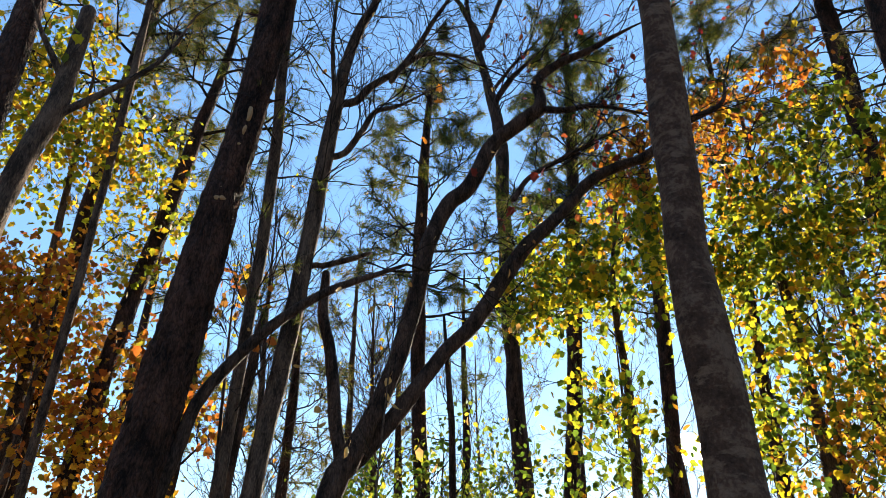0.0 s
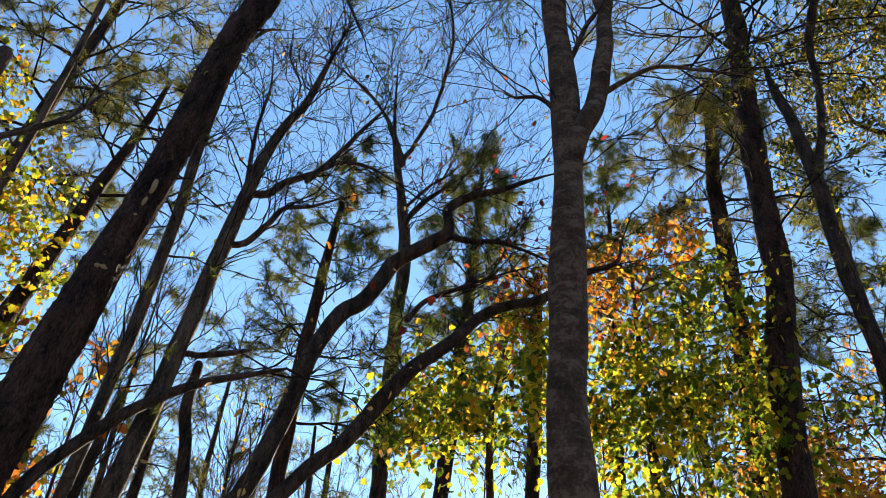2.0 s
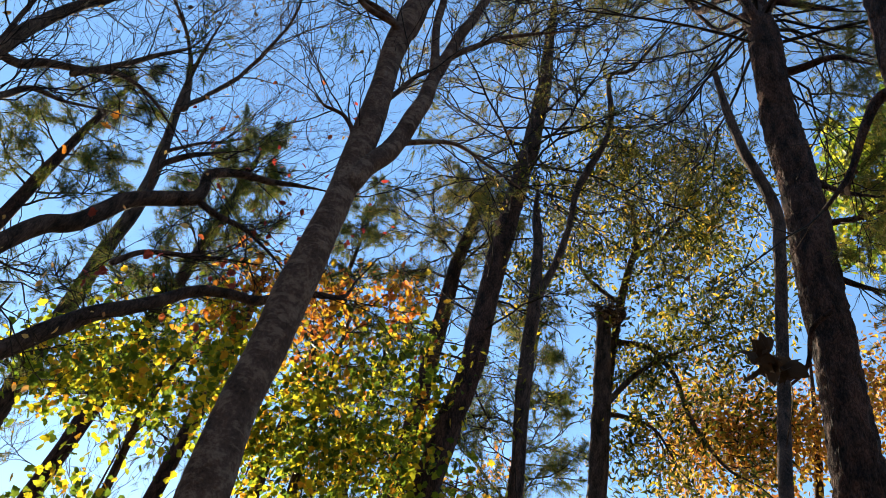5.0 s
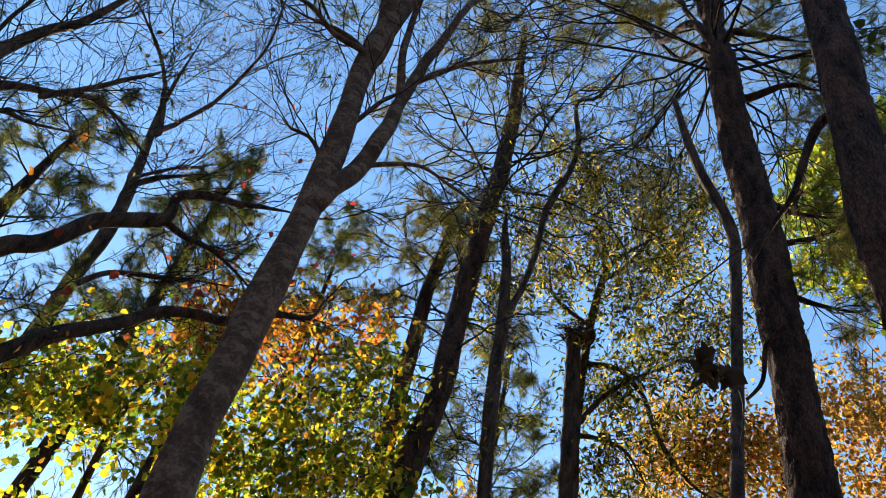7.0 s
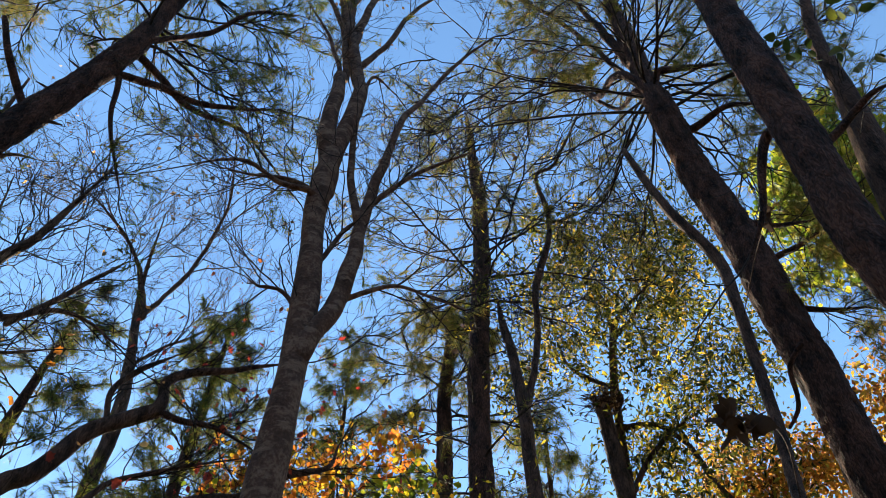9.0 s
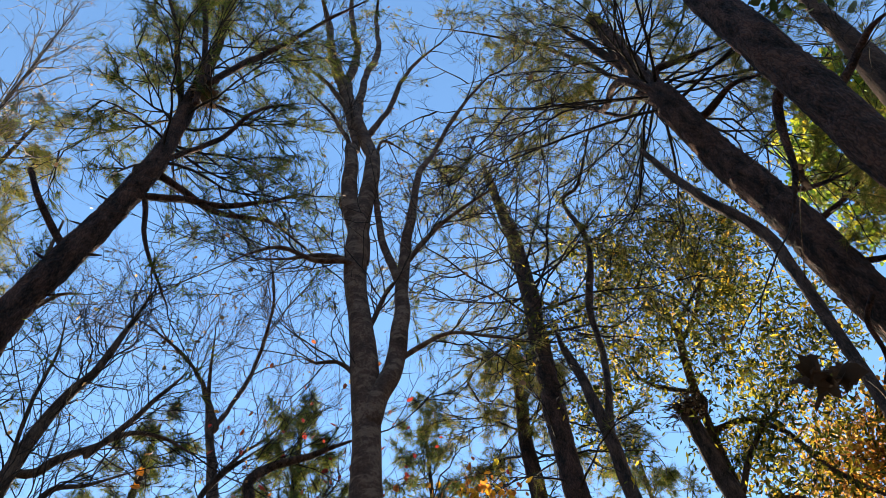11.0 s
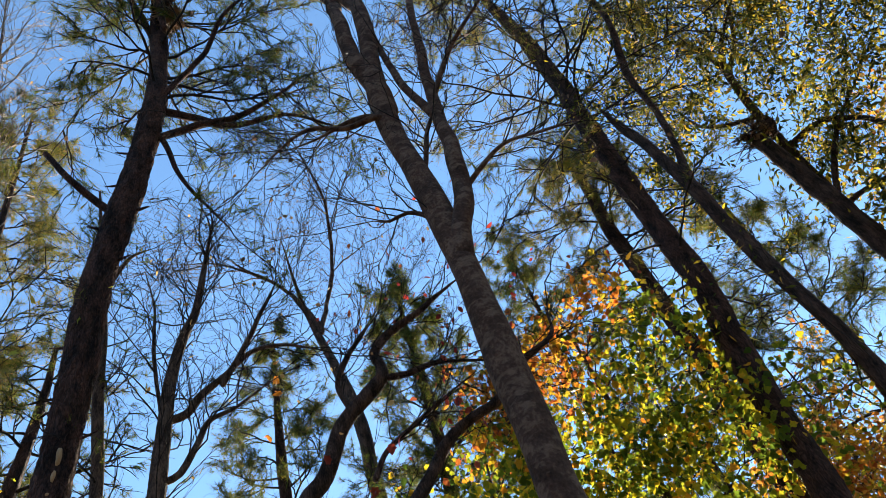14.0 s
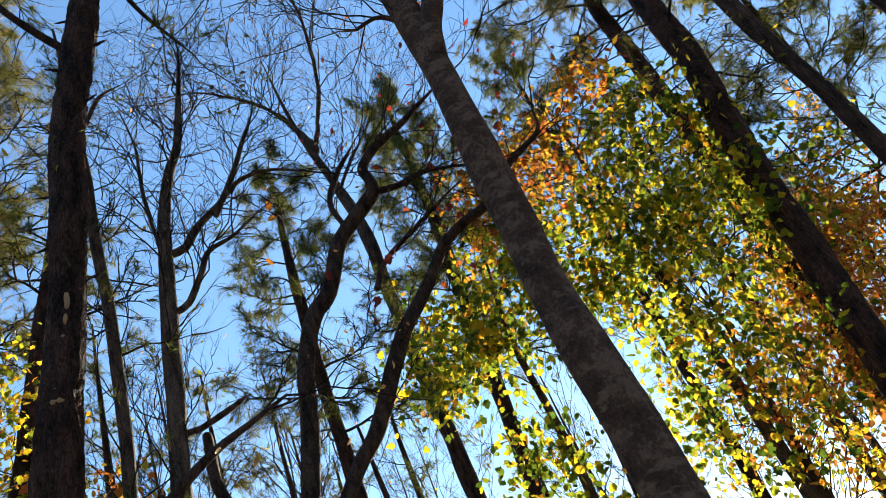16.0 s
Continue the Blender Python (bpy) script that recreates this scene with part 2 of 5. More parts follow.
def limb_mesh(name, ctrl, mat, parent, sides=12, step=0.12, rough=0.06, furrow=0.0, seed=1, label="", wobble=0.08):
    """A trunk or limb: a tapering tube with swellings, and furrowed plates of bark where it is near."""
    pts = spline(ctrl, step)
    wave = np.concatenate([[0], np.cumsum(np.linalg.norm(np.diff(pts[:, :3], axis=0), axis=1))])
    wr = np.random.RandomState(seed + 900)
    for f in (2.2, 4.5, 8.0, 13.0):
        for ax in range(3):
            pts[:, ax] += np.sin(wave * f + wr.uniform(0, 6.3)) * np.minimum(pts[:, 3], 0.09) * wobble / f * 2.2
    d = unit(pts[-1, :3] - pts[-2, :3]) * pts[-1, 3]
    e = unit(pts[0, :3] - pts[1, :3]) * pts[0, 3]
    pts = np.vstack([[(*(pts[0, :3] + e), 0.001), (*(pts[0, :3] + e * 0.6), pts[0, 3] * 0.7)], pts, [(*(pts[-1, :3] + d * 0.6), pts[-1, 3] * 0.7), (*(pts[-1, :3] + d), 0.001)]])
    v, ring, a = tube(pts, sides)
    n = len(pts)
    along = np.concatenate([[0], np.cumsum(np.linalg.norm(np.diff(pts[:, :3], axis=0), axis=1))])
    rng = np.random.RandomState(seed)
    bulge = np.zeros((n, sides))
    for k in range(5):
        m, f, ph = rng.randint(0, 3), rng.uniform(1.0, 4.0), rng.uniform(0, 6.3, 2)
        bulge += np.sin(along[:, None] * f + m * a[None] + ph[0]) * rough / 3
    if furrow:
        for i in range(n):
            for j in range(sides):
                q = Vector((math.cos(a[j]) * 3.2, math.sin(a[j]) * 3.2, along[i] * 4.5 + seed))
                g = noise.noise(q) + 0.5 * noise.noise(q * 2.7)
                bulge[i, j] += furrow * (0.5 - min(1.0, abs(g) * 2.2))
    v += ring * (bulge * pts[:, 3:4])[:, :, None]
    return mesh_from(name, v.reshape(-1, 3), tube_faces(n, sides), mat, parent, label, smooth=True)


def twig_mesh(name, paths, mat, parent, label="", sides=3):
    """Many fine branches in one mesh."""
    sets = {}
    for p in paths:
        sets.setdefault(len(p), []).append(p)
    vs, fs, o = [], [], 0
    for n, same in sets.items():
        p = np.array(same)
        d = np.gradient(p[:, :, :3], axis=1)
        d /= np.linalg.norm(d, axis=2)[:, :, None] + 1e-9
        steep = (abs(d[:, :, 2]).mean(axis=1) > 0.6)[:, None]
        ref = np.where(steep, (1.0, 0.3, 0.1), (0.1, 0.2, 1.0))[:, None]
        u = np.cross(d, ref)
        u /= np.linalg.norm(u, axis=2)[:, :, None] + 1e-9
        v = np.cross(d, u)
        a = np.arange(sides) * 2 * np.pi / sides
        ring = u[:, :, None] * np.cos(a)[:, None] + v[:, :, None] * np.sin(a)[:, None]
        vs.append((p[:, :, None, :3] + ring * p[:, :, None, 3:]).reshape(-1, 3))
        f = tube_faces(n, sides)
        fs.append((f[None] + (o + np.arange(len(p)) * n * sides)[:, None, None]).reshape(-1, 4))
        o += len(p) * n * sides
    return mesh_from(name, np.vstack(vs), np.vstack(fs), mat, parent, label, "stuff")


def turns(rng, n, hang):
    """n random turns of leaves: x along the blade, z its normal; hang draws the blades downwards."""
    d = rng.normal(size=(n, 3))
    d[:, 2] -= hang
    d /= np.linalg.norm(d, axis=1)[:, None]
    q = rng.normal(size=(n, 3))
    w = np.cross(d, q)
    w /= np.linalg.norm(w, axis=1)[:, None]
    return d, w, np.cross(d, w)


def star_leaf():
    """A lobed blade with five points, one unit long, slightly cupped."""
    pts = [(0, 0), (0.03, 0.3), (0.2, 0.28), (0.4, 0.5), (0.5, 0.3), (0.72, 0.26), (1.0, 0.0)]
    pts = pts + [(x, -y) for x, y in pts[-2:0:-1]]
    v = [(0.35, 0, 0)] + [(x, y, 0.3 * abs(y) + 0.25 * (x - 0.35) ** 2) for x, y in pts]
    k = len(pts)
    return np.array(v), np.array([(0, i + 1, (i + 1) % k + 1) for i in range(k)])


def oval_leaf(wide=0.3):
    """A pointed oval blade, one unit long, folded along its rib."""
    v = [(0, 0, 0), (0.3, wide, 0.06), (0.65, wide * 0.85, 0.05), (1, 0, -0.05), (0.65, -wide * 0.85, 0.05), (0.3, -wide, 0.06), (0.5, 0, 0)]
    return np.array(v), np.array([(6, i, (i + 1) % 6) for i in range(6)])


def narrow_leaf():
    v = [(0, 0, 0), (0.4, 0.16, 0.04), (1, 0, -0.08), (0.45, -0.16, 0.03)]
    return np.array(v), np.array([(0, 1, 2), (0, 2, 3)])


STAR, OVAL, NARROW = star_leaf(), oval_leaf(), narrow_leaf()


def leaf_mesh(name, at, size, shape, mat, parent, rng, hang=0.8, label=""):
    """Many leaves in one mesh, each a blade of its own."""
    at = np.asarray(at)
    n = len(at)
    d, w, z = turns(rng, n, hang)
    s = size * rng.uniform(0.6, 1.25, n)
    tv, tf = shape
    v = at[:, None] + s[:, None, None] * (tv[None, :, :1] * d[:, None] + tv[None, :, 1:2] * w[:, None] + tv[None, :, 2:] * z[:, None])
    f = tf[None] + (np.arange(n) * len(tv))[:, None, None]
    return mesh_from(name, v.reshape(-1, 3), f.reshape(-1, 3), mat, parent, label, "stuff")


def needle_mesh(name, at, way, mat, parent, rng, size=0.2, count=26, width=0.0044, label=""):
    """Tufts of pine needles: a brush of thin blades round each shoot's end."""
    at, way = np.asarray(at), np.asarray(way)
    back = at - way * size * 0.55 + rng.normal(size=at.shape) * size * 0.3
    at, way, count = np.vstack([at, back]), np.vstack([way, way + rng.normal(size=at.shape) * 0.3]), count // 2
    n = len(at)
    d = way[:, None] + rng.normal(size=(n, count, 3)) * 0.65
    d /= np.linalg.norm(d, axis=2)[:, :, None]
    length = size * rng.uniform(0.6, 1.15, (n, count))
    side = np.cross(d, rng.normal(size=(n, count, 3)))
    side /= np.linalg.norm(side, axis=2)[:, :, None]
    base = at[:, None] + way[:, None] * rng.uniform(-0.5, 0.05, (n, count, 1)) * size
    tip = base + d * length[:, :, None]
    tip[:, :, 2] -= 0.18 * length
    v = np.stack([base + side * width, base - side * width, tip], 2).reshape(-1, 3)
    return mesh_from(name, v, np.arange(len(v)).reshape(-1, 3), mat, parent, label, "stuff")


# ---- how a tree grows ----
def unit(v):
    return v / (np.linalg.norm(v) + 1e-9)


def sprout(rng, base, way, length, radius, depth, kids, paths, tips, spread=0.8, lift=0.1, crook=0.26):
    """A crooked branch with its side branches down to the last twig; the twigs' ends are kept for leaves."""
    n = 9 if depth > 0 else 5
    bends = rng.normal(size=(n, 3)) * crook * (0.85 if depth > 0 else 1.15)
    bends[:, 2] += lift * 0.75
    p, d, pts = np.array(base, float), unit(np.array(way, float)), []
    for i in range(n):
        pts.append((*p, radius * (1 - 0.78 * i / (n - 1))))
        d = unit(d + bends[i] - 0.35 * bends[i - 1])
        p = p + d * length / (n - 1)
    pts = np.array(pts)
    paths.append(pts)
    tips.append((pts[-1, :3], d, depth))
    if depth == 0:
        tips.append((pts[n // 2, :3], d, depth))
        return
    for k in range(kids):
        f = 0.2 + 0.78 * (k + rng.uniform(0.1, 0.9)) / kids
        i = min(n - 2, int(f * (n - 1)))
        q = pts[i, :3] + (pts[i + 1, :3] - pts[i, :3]) * (f * (n - 1) - i)
        w = unit(pts[i + 1, :3] - pts[i, :3])
        side = unit(np.cross(w, rng.normal(size=3)))
        sprout(rng, q, w * rng.uniform(0.6, 1.1) + side * spread * 0.8, length * rng.uniform(0.35, 0.75) * (1.15 - 0.5 * f), max(0.003, radius * 0.6), depth - 1, kids, paths, tips, spread, lift, crook)


class Tree:
    """A tree: its root at the trunk's foot, a trunk, limbs, fine twigs and foliage as its parts."""

    def __init__(self, name, label, bark_mat, trunk, seed, category="tree", group="", sides=14, furrow=0.0, step=0.12, twig=None, top=0):
        trunk = [tuple(p) for p in trunk]
        if top:
            trunk[-1] = (*trunk[-1][:3], min(trunk[-1][3], 0.012))
        x, y, z, r = trunk[0]
        if z > 0.05:
            x2, y2, z2, _ = trunk[1]
            k = 0.55 * z / max(0.3, z2 - z)
            fx, fy = x - (x2 - x) * k, y - (y2 - y) * k
            trunk = [(fx, fy, -0.05, r * 1.45), (fx + (x - fx) * 0.12, fy + (y - fy) * 0.12, z * 0.14, r * 1.15), ((fx + x) / 2, (fy + y) / 2, z * 0.55, r * 1.05)] + trunk
        self.root = tagged(new(name), label, category, group)
        self.root.location = trunk[0][:3]
        bpy.context.view_layer.update()
        self.rng = np.random.RandomState(seed)
        self.bark, self.twig_mat, self.seed = bark_mat, twig or TWIG, seed
        self.trunk = spline(trunk, 0.25)
        self.paths, self.tips = [], []
        self.bones = [p[:3] for p in self.trunk[len(self.trunk) // 4:]]
        limb_mesh("trunk", trunk, bark_mat, self.root, sides, step, 0.07, furrow, seed)
        for k in range(top):
            w = unit(self.trunk[-1, :3] - self.trunk[-3, :3])
            i = -1 - int(k * 1.5) if k * 1.5 < len(self.trunk) / 2 else -1
            sprout(self.rng, self.trunk[i, :3], w + self.rng.normal(size=3) * 0.35, self.rng.uniform(0.9, 1.8), 0.012, 2, 4, self.paths, self.tips, lift=0.05)

    def limb(self, ctrl, twigs=0, length=0.8, depth=1, kids=3, lift=0.1, sides=7, name="limb", start=0.3, wobble=0.3):
        ctrl = list(ctrl)
        t, q = self.trunk, np.array(ctrl[0][:3])
        i = int(np.argmin(np.linalg.norm(t[:, :3] - q, axis=1)))
        if np.linalg.norm(t[i, :3] - q) < t[i, 3] * 2.5 and i > 1:
            ctrl.insert(0, (*t[i - 1, :3], min(t[i - 1, 3] * 0.85, ctrl[0][3] * 1.15)))
        if twigs:
            k = len(ctrl)
            ctrl = [(*c[:3], c[3] * (1 - 0.55 * max(0.0, n / (k - 1) - 0.4))) for n, c in enumerate(ctrl)]
            ctrl[-1] = (*ctrl[-1][:3], min(ctrl[-1][3], max(0.006, 0.2 * ctrl[0][3])))
        limb_mesh(name, ctrl, self.bark, self.root, sides, 0.06, 0.14, 0, self.seed * 7 + int(abs(ctrl[0][2]) * 100), wobble=wobble)
        p = spline(ctrl, 0.1)
        self.bones += [q[:3] for q in p[::4]]
        self.along(p, twigs, length, depth, kids, lift, start)
        if twigs:
            w = unit(p[-1, :3] - p[-4, :3])
            sprout(self.rng, p[-1, :3], w, length * 1.7, p[-1, 3], depth, kids + 1, self.paths, self.tips, lift=lift, crook=0.2)
        return self

    def along(self, p, twigs, length, depth=1, kids=3, lift=0.12, start=0.3, spread=0.9):
        rng = self.rng
        for k in range(twigs):
            i = int(rng.uniform(start, 1.0) * (len(p) - 2))
            w = unit(p[i + 1, :3] - p[i, :3])
            side = unit(np.cross(w, rng.normal(size=3)))
            sprout(rng, p[i, :3], w * 0.8 + side * spread * 0.8 + np.array([0, 0, 0.25]), length * rng.uniform(0.5, 1.4), max(0.004, min(0.0075 * length, p[i, 3] * 0.5)), depth, kids, self.paths, self.tips, lift=lift)

    def whorls(self, z0, z1, reach, count, lift=0.015, depth=2, kids=4, top=0.35, tilt=0.15, radius=0.022, thin=None):
        """Side branches round the trunk between two heights, shorter towards the top."""
        rng, t = self.rng, self.trunk
        for k in range(count):
            f = (k + rng.uniform(0, 1)) / count
            z = z0 + (z1 - z0) * f
            i = min(len(t) - 1, int(np.searchsorted(t[:, 2], z)))
            a = k * 2.4 + rng.uniform(-0.5, 0.5)
            length = reach * (1 - (1 - top) * f) * rng.uniform(0.65, 1.15)
            if thin and math.cos(a - radians(thin)) > 0.5:
                length *= 0.45
            way = np.array([math.cos(a), math.sin(a), tilt + 0.25 * f])
            sprout(rng, t[i, :3], way, length, radius * (1.1 - 0.6 * f), depth, kids, self.paths, self.tips, spread=0.85, lift=lift, crook=0.2)

    def cloud(self, centre, radii, count, length=0.5, depth=1, kids=3, feed=None, pad=0.3):
        """A part of the crown: sprays of twigs at uneven heights with gaps between, each on a branch from the nearest limb below."""
        rng = self.rng
        cx, cy, cz = centre
        yaw = math.atan2(cx, cy)
        src = np.asarray(feed if feed is not None else (cx, cy, cz - radii[2]), float)
        i = int(np.argmin(np.linalg.norm(self.trunk[:, :3] - src, axis=1)))
        self.bones.append(self.trunk[i, :3])
        per, hubs = 7, []
        for k in range(max(1, count // per)):
            u = rng.normal(size=3)
            u *= rng.uniform(0, 1) ** 0.4 / np.linalg.norm(u)
            tx, rr = u[0] * radii[0], u[1] * radii[1]
            hubs.append(np.array([cx + tx * math.cos(yaw) + rr * math.sin(yaw), cy - tx * math.sin(yaw) + rr * math.cos(yaw), cz + u[2] * radii[2]]))
        for hub in sorted(hubs, key=lambda h: np.linalg.norm(h - src)):
            bones = np.array(self.bones)
            gap = hub - bones
            far = np.linalg.norm(gap, axis=1) + 2.0 * np.maximum(0, 0.25 * np.hypot(gap[:, 0], gap[:, 1]) - gap[:, 2])
            root = bones[int(np.argmin(far))]
            run = np.linalg.norm(hub - root)
            out = unit(hub - root)
            ctrl = [(*(root + (hub - root) * f + rng.normal(size=3) * 0.07 * run * (0 < f < 1) + np.array([0, 0, 0.1 * run * math.sin(math.pi * f)])), (0.006 + 0.006 * run) * (1 - 0.6 * f)) for f in (0, 0.33, 0.66, 1)]
            path = spline(ctrl, max(0.1, run / 9))
            self.paths.append(path)
            self.bones += [q[:3] for q in path[2::3]]
            tilt = rng.normal(size=2) * 0.25
            for q in range(per):
                f = rng.normal(size=2) * pad
                p = hub + np.array([f[0], f[1], f[0] * tilt[0] + f[1] * tilt[1] + rng.normal() * 0.08])
                way = unit(p - hub + out * 0.3 + np.array([0, 0, rng.normal() * 0.15]))
                sprout(rng, hub + (p - hub) * 0.2, way, length + np.linalg.norm(p - hub) * 0.6, 0.0045, depth, kids, self.paths, self.tips, spread=0.7, lift=-0.02, crook=0.3)

    def twigs(self, label="", name="branchwork"):
        if self.paths:
            twig_mesh(name, self.paths, self.twig_mat, self.root, label)
        self.paths = []
        return self

    def take(self, each, spread, last=True):
        """Places for leaves round the twigs' ends gathered so far."""
        pts = [p for p, d, k in self.tips if k == 0 or not last]
        at = np.repeat(np.array(pts), each, axis=0)
        return at + self.rng.normal(size=at.shape) * spread

    def thin(self, share):
        self.tips = [t for t in self.tips if self.rng.uniform() < share]
        return self

    def single_leaves(self, count, size, mat, name="leaf"):
        """The leaves nearest to the clearing, each an object of its own on a few shared blades."""
        rng = self.rng
        pts = sorted([p for p, d, k in self.tips if k == 0], key=lambda p: p[0] ** 2 + p[1] ** 2)[:count]
        tv, tf = STAR
        blades = []
        for b in range(4):
            v = tv.copy()
            v[:, 2] += rng.uniform(0.1, 0.7) * (v[:, 0] - 0.4) ** 2 + rng.uniform(-0.2, 0.6) * v[:, 1] ** 2
            me = bpy.data.meshes.new(name)
            me.from_pydata(v.tolist(), [], tf.tolist())
            me.materials.append(mat)
            blades.append(me)
        for k, p in enumerate(pts):
            ob = new(name, blades[k % 4])
            d, w, z = turns(rng, 1, 0.8)
            m = Matrix((d[0], w[0], z[0])).transposed().to_4x4()
            ob.parent = self.root
            ob.matrix_parent_inverse = Matrix.Translation(-self.root.location)
            ob.matrix_basis = Matrix.Translation(p + rng.normal(size=3) * 0.05) @ m @ Matrix.Scale(size * rng.uniform(0.8, 1.25), 4)
        return self

    def leaves(self, shape, mat, size, each, spread=0.12, hang=0.8, label="", name="foliage"):
        if not [1 for t in self.tips if t[2] == 0]:
            return self
        leaf_mesh(name, self.take(each, spread), size, shape, mat, self.root, self.rng, hang, label)
        self.tips = []
        return self

    def needles(self, mat, size=0.2, count=46, label="", keep=1.0, width=0.0032):
        sel = [(p, d) for p, d, k in self.tips if k <= 1 and self.rng.uniform() < keep]
        needle_mesh("foliage", [p for p, d in sel], [d for p, d in sel], mat, self.root, self.rng, size, count, width, label)
        self.tips = []
        return self


# ---- ground ----
def ground():
    k = [-4000, -1500, -600, -250, -120, -60] + list(range(-40, 41, 2)) + [60, 120, 250, 600, 1500, 4000]
    v = [(x, y, 0.12 * noise.noise(Vector((x, y, 0)) * 0.13) if abs(x) < 60 and abs(y) < 60 else 0.0) for y in k for x in k]
    n = len(k)
    f = [(j * n + i, j * n + i + 1, (j + 1) * n + i + 1, (j + 1) * n + i) for j in range(n - 1) for i in range(n - 1)]
    ob = mesh_from("ground", v, f, LITTER, smooth=True)
    tagged(ob, "brown forest floor covered with fallen leaves", "ground", kind="structure")


ground()

# ---- the sun's disc, made wider to hold its glare, dazzling between the branches ----
def sun_disc():
    m = bpy.data.materials.new("dazzling_sun")
    m.use_nodes = True
    n = m.node_tree.nodes
    n.clear()
    e, o = n.new("ShaderNodeEmission"), n.new("ShaderNodeOutputMaterial")
    e.inputs["Color"].default_value, e.inputs["Strength"].default_value = (1, 0.95, 0.85, 1), 60
    m.node_tree.links.new(e.outputs[0], o.inputs["Surface"])
    bm = bmesh.new()
    bmesh.ops.create_icosphere(bm, subdivisions=4, radius=95)
    bmesh.ops.translate(bm, verts=bm.verts, vec=to_sun * 4800)
    me = bpy.data.meshes.new("sun")
    bm.to_mesh(me)
    bm.free()
    me.materials.append(m)
    tagged(new("sun", me), "dazzling white sun low behind the trees", "sun", kind="structure")


sun_disc()

# ---- trees: the large ones near the path ----
pine_near = Tree("pine_tree", "tall pine with dark furrowed reddish-brown bark, dead branch stub", PINE_BARK, [(-2.09, 5.15, 2.20, 0.200), (-2.08, 5.16, 2.64, 0.189), (-2.04, 5.17, 3.18, 0.183), (-1.96, 5.20, 3.99, 0.172), (-1.85, 5.21, 5.02, 0.145), (-1.73, 5.18, 6.31, 0.152), (-1.58, 5.09, 7.83, 0.148), (-1.30, 4.97, 9.33, 0.150), (-1.09, 4.83, 10.40, 0.140), (-1.06, 4.81, 11.60, 0.125), (-1.06, 4.75, 12.84, 0.110), (-1.03, 4.49, 14.13, 0.090), (-1.09, 4.05, 15.74, 0.070), (-1.18, 3.61, 17.50, 0.040)], 11, "pine", "pines", 40, 0.16, 0.045)
pine_near.limb([(-1.52, 5.08, 8.65, 0.046), (-1.72, 5.00, 8.91, 0.044), (-1.99, 4.81, 9.20, 0.038), (-2.22, 4.71, 9.56, 0.030)], name="dead_branch")
pine_near.limb([(-1.05, 4.93, 9.90, 0.057), (-0.59, 4.95, 10.19, 0.051), (-0.09, 4.96, 10.33, 0.045), (0.43, 4.88, 10.61, 0.035), (0.87, 4.77, 10.90, 0.020)], 9, 1.0).limb([(-1.02, 4.84, 10.42, 0.051), (-0.60, 4.93, 10.35, 0.044), (-0.16, 4.99, 10.17, 0.041), (0.50, 4.95, 10.20, 0.034), (0.98, 4.92, 9.83, 0.022), (1.38, 4.88, 9.35, 0.014)], 10, 1.0).limb([(-1.00, 4.78, 10.74, 0.045), (-0.44, 4.67, 11.64, 0.041), (-0.03, 4.46, 12.55, 0.035), (0.53, 4.32, 13.06, 0.024)], 9, 1.0).limb([(-1.02, 4.93, 9.91, 0.042), (-0.87, 5.05, 9.36, 0.031), (-0.66, 5.14, 8.95, 0.027), (-0.33, 5.24, 8.37, 0.016)], 5, 0.7)
pine_near.limb([(-0.92, 4.46, 12.18, 0.050), (-1.11, 4.00, 13.53, 0.046), (-1.48, 3.47, 14.66, 0.034), (-1.76, 2.90, 15.69, 0.020)], 10, 1.0).limb([(-0.83, 4.33, 12.73, 0.053), (-0.22, 4.03, 13.95, 0.048), (0.56, 3.59, 15.26, 0.043), (1.32, 3.10, 16.30, 0.028)], 10, 1.1)
pine_near.limb([(-1.07, 4.79, 12.16, 0.060), (-1.38, 4.62, 13.40, 0.052), (-1.91, 4.17, 14.97, 0.042), (-2.68, 3.79, 16.52, 0.030), (-3.14, 3.37, 17.57, 0.018)], 12, 1.0)
for z, a, r in ((7.7, 0.4, 0.018), (8.1, 2.6, 0.02), (8.5, 0.1, 0.022), (8.9, 3.4, 0.016), (9.2, 0.8, 0.02), (9.5, 2.9, 0.018), (6.6, 3.2, 0.015), (5.6, 0.2, 0.014)):
    i = int(np.searchsorted(pine_near.trunk[:, 2], z))
    p, way = pine_near.trunk[i, :3], np.array((math.cos(a), math.sin(a) * -0.4, 0.25))
    limb_mesh("branch_stub", [(*p, r), (*(p + way * 0.17), r * 0.9), (*(p + way * 0.24), r * 0.7), (*(p + way * 0.3), r * 0.35)], PINE_BARK, pine_near.root, 7, 0.05, 0.15, 0, int(z * 10))
pine_near.whorls(10.5, 17.5, 2.5, 46, depth=2, kids=5, top=0.6, radius=0.026, thin=200)
pine_near.twigs().needles(NEEDLES, 0.18, 36, keep=0.7, width=0.0036)

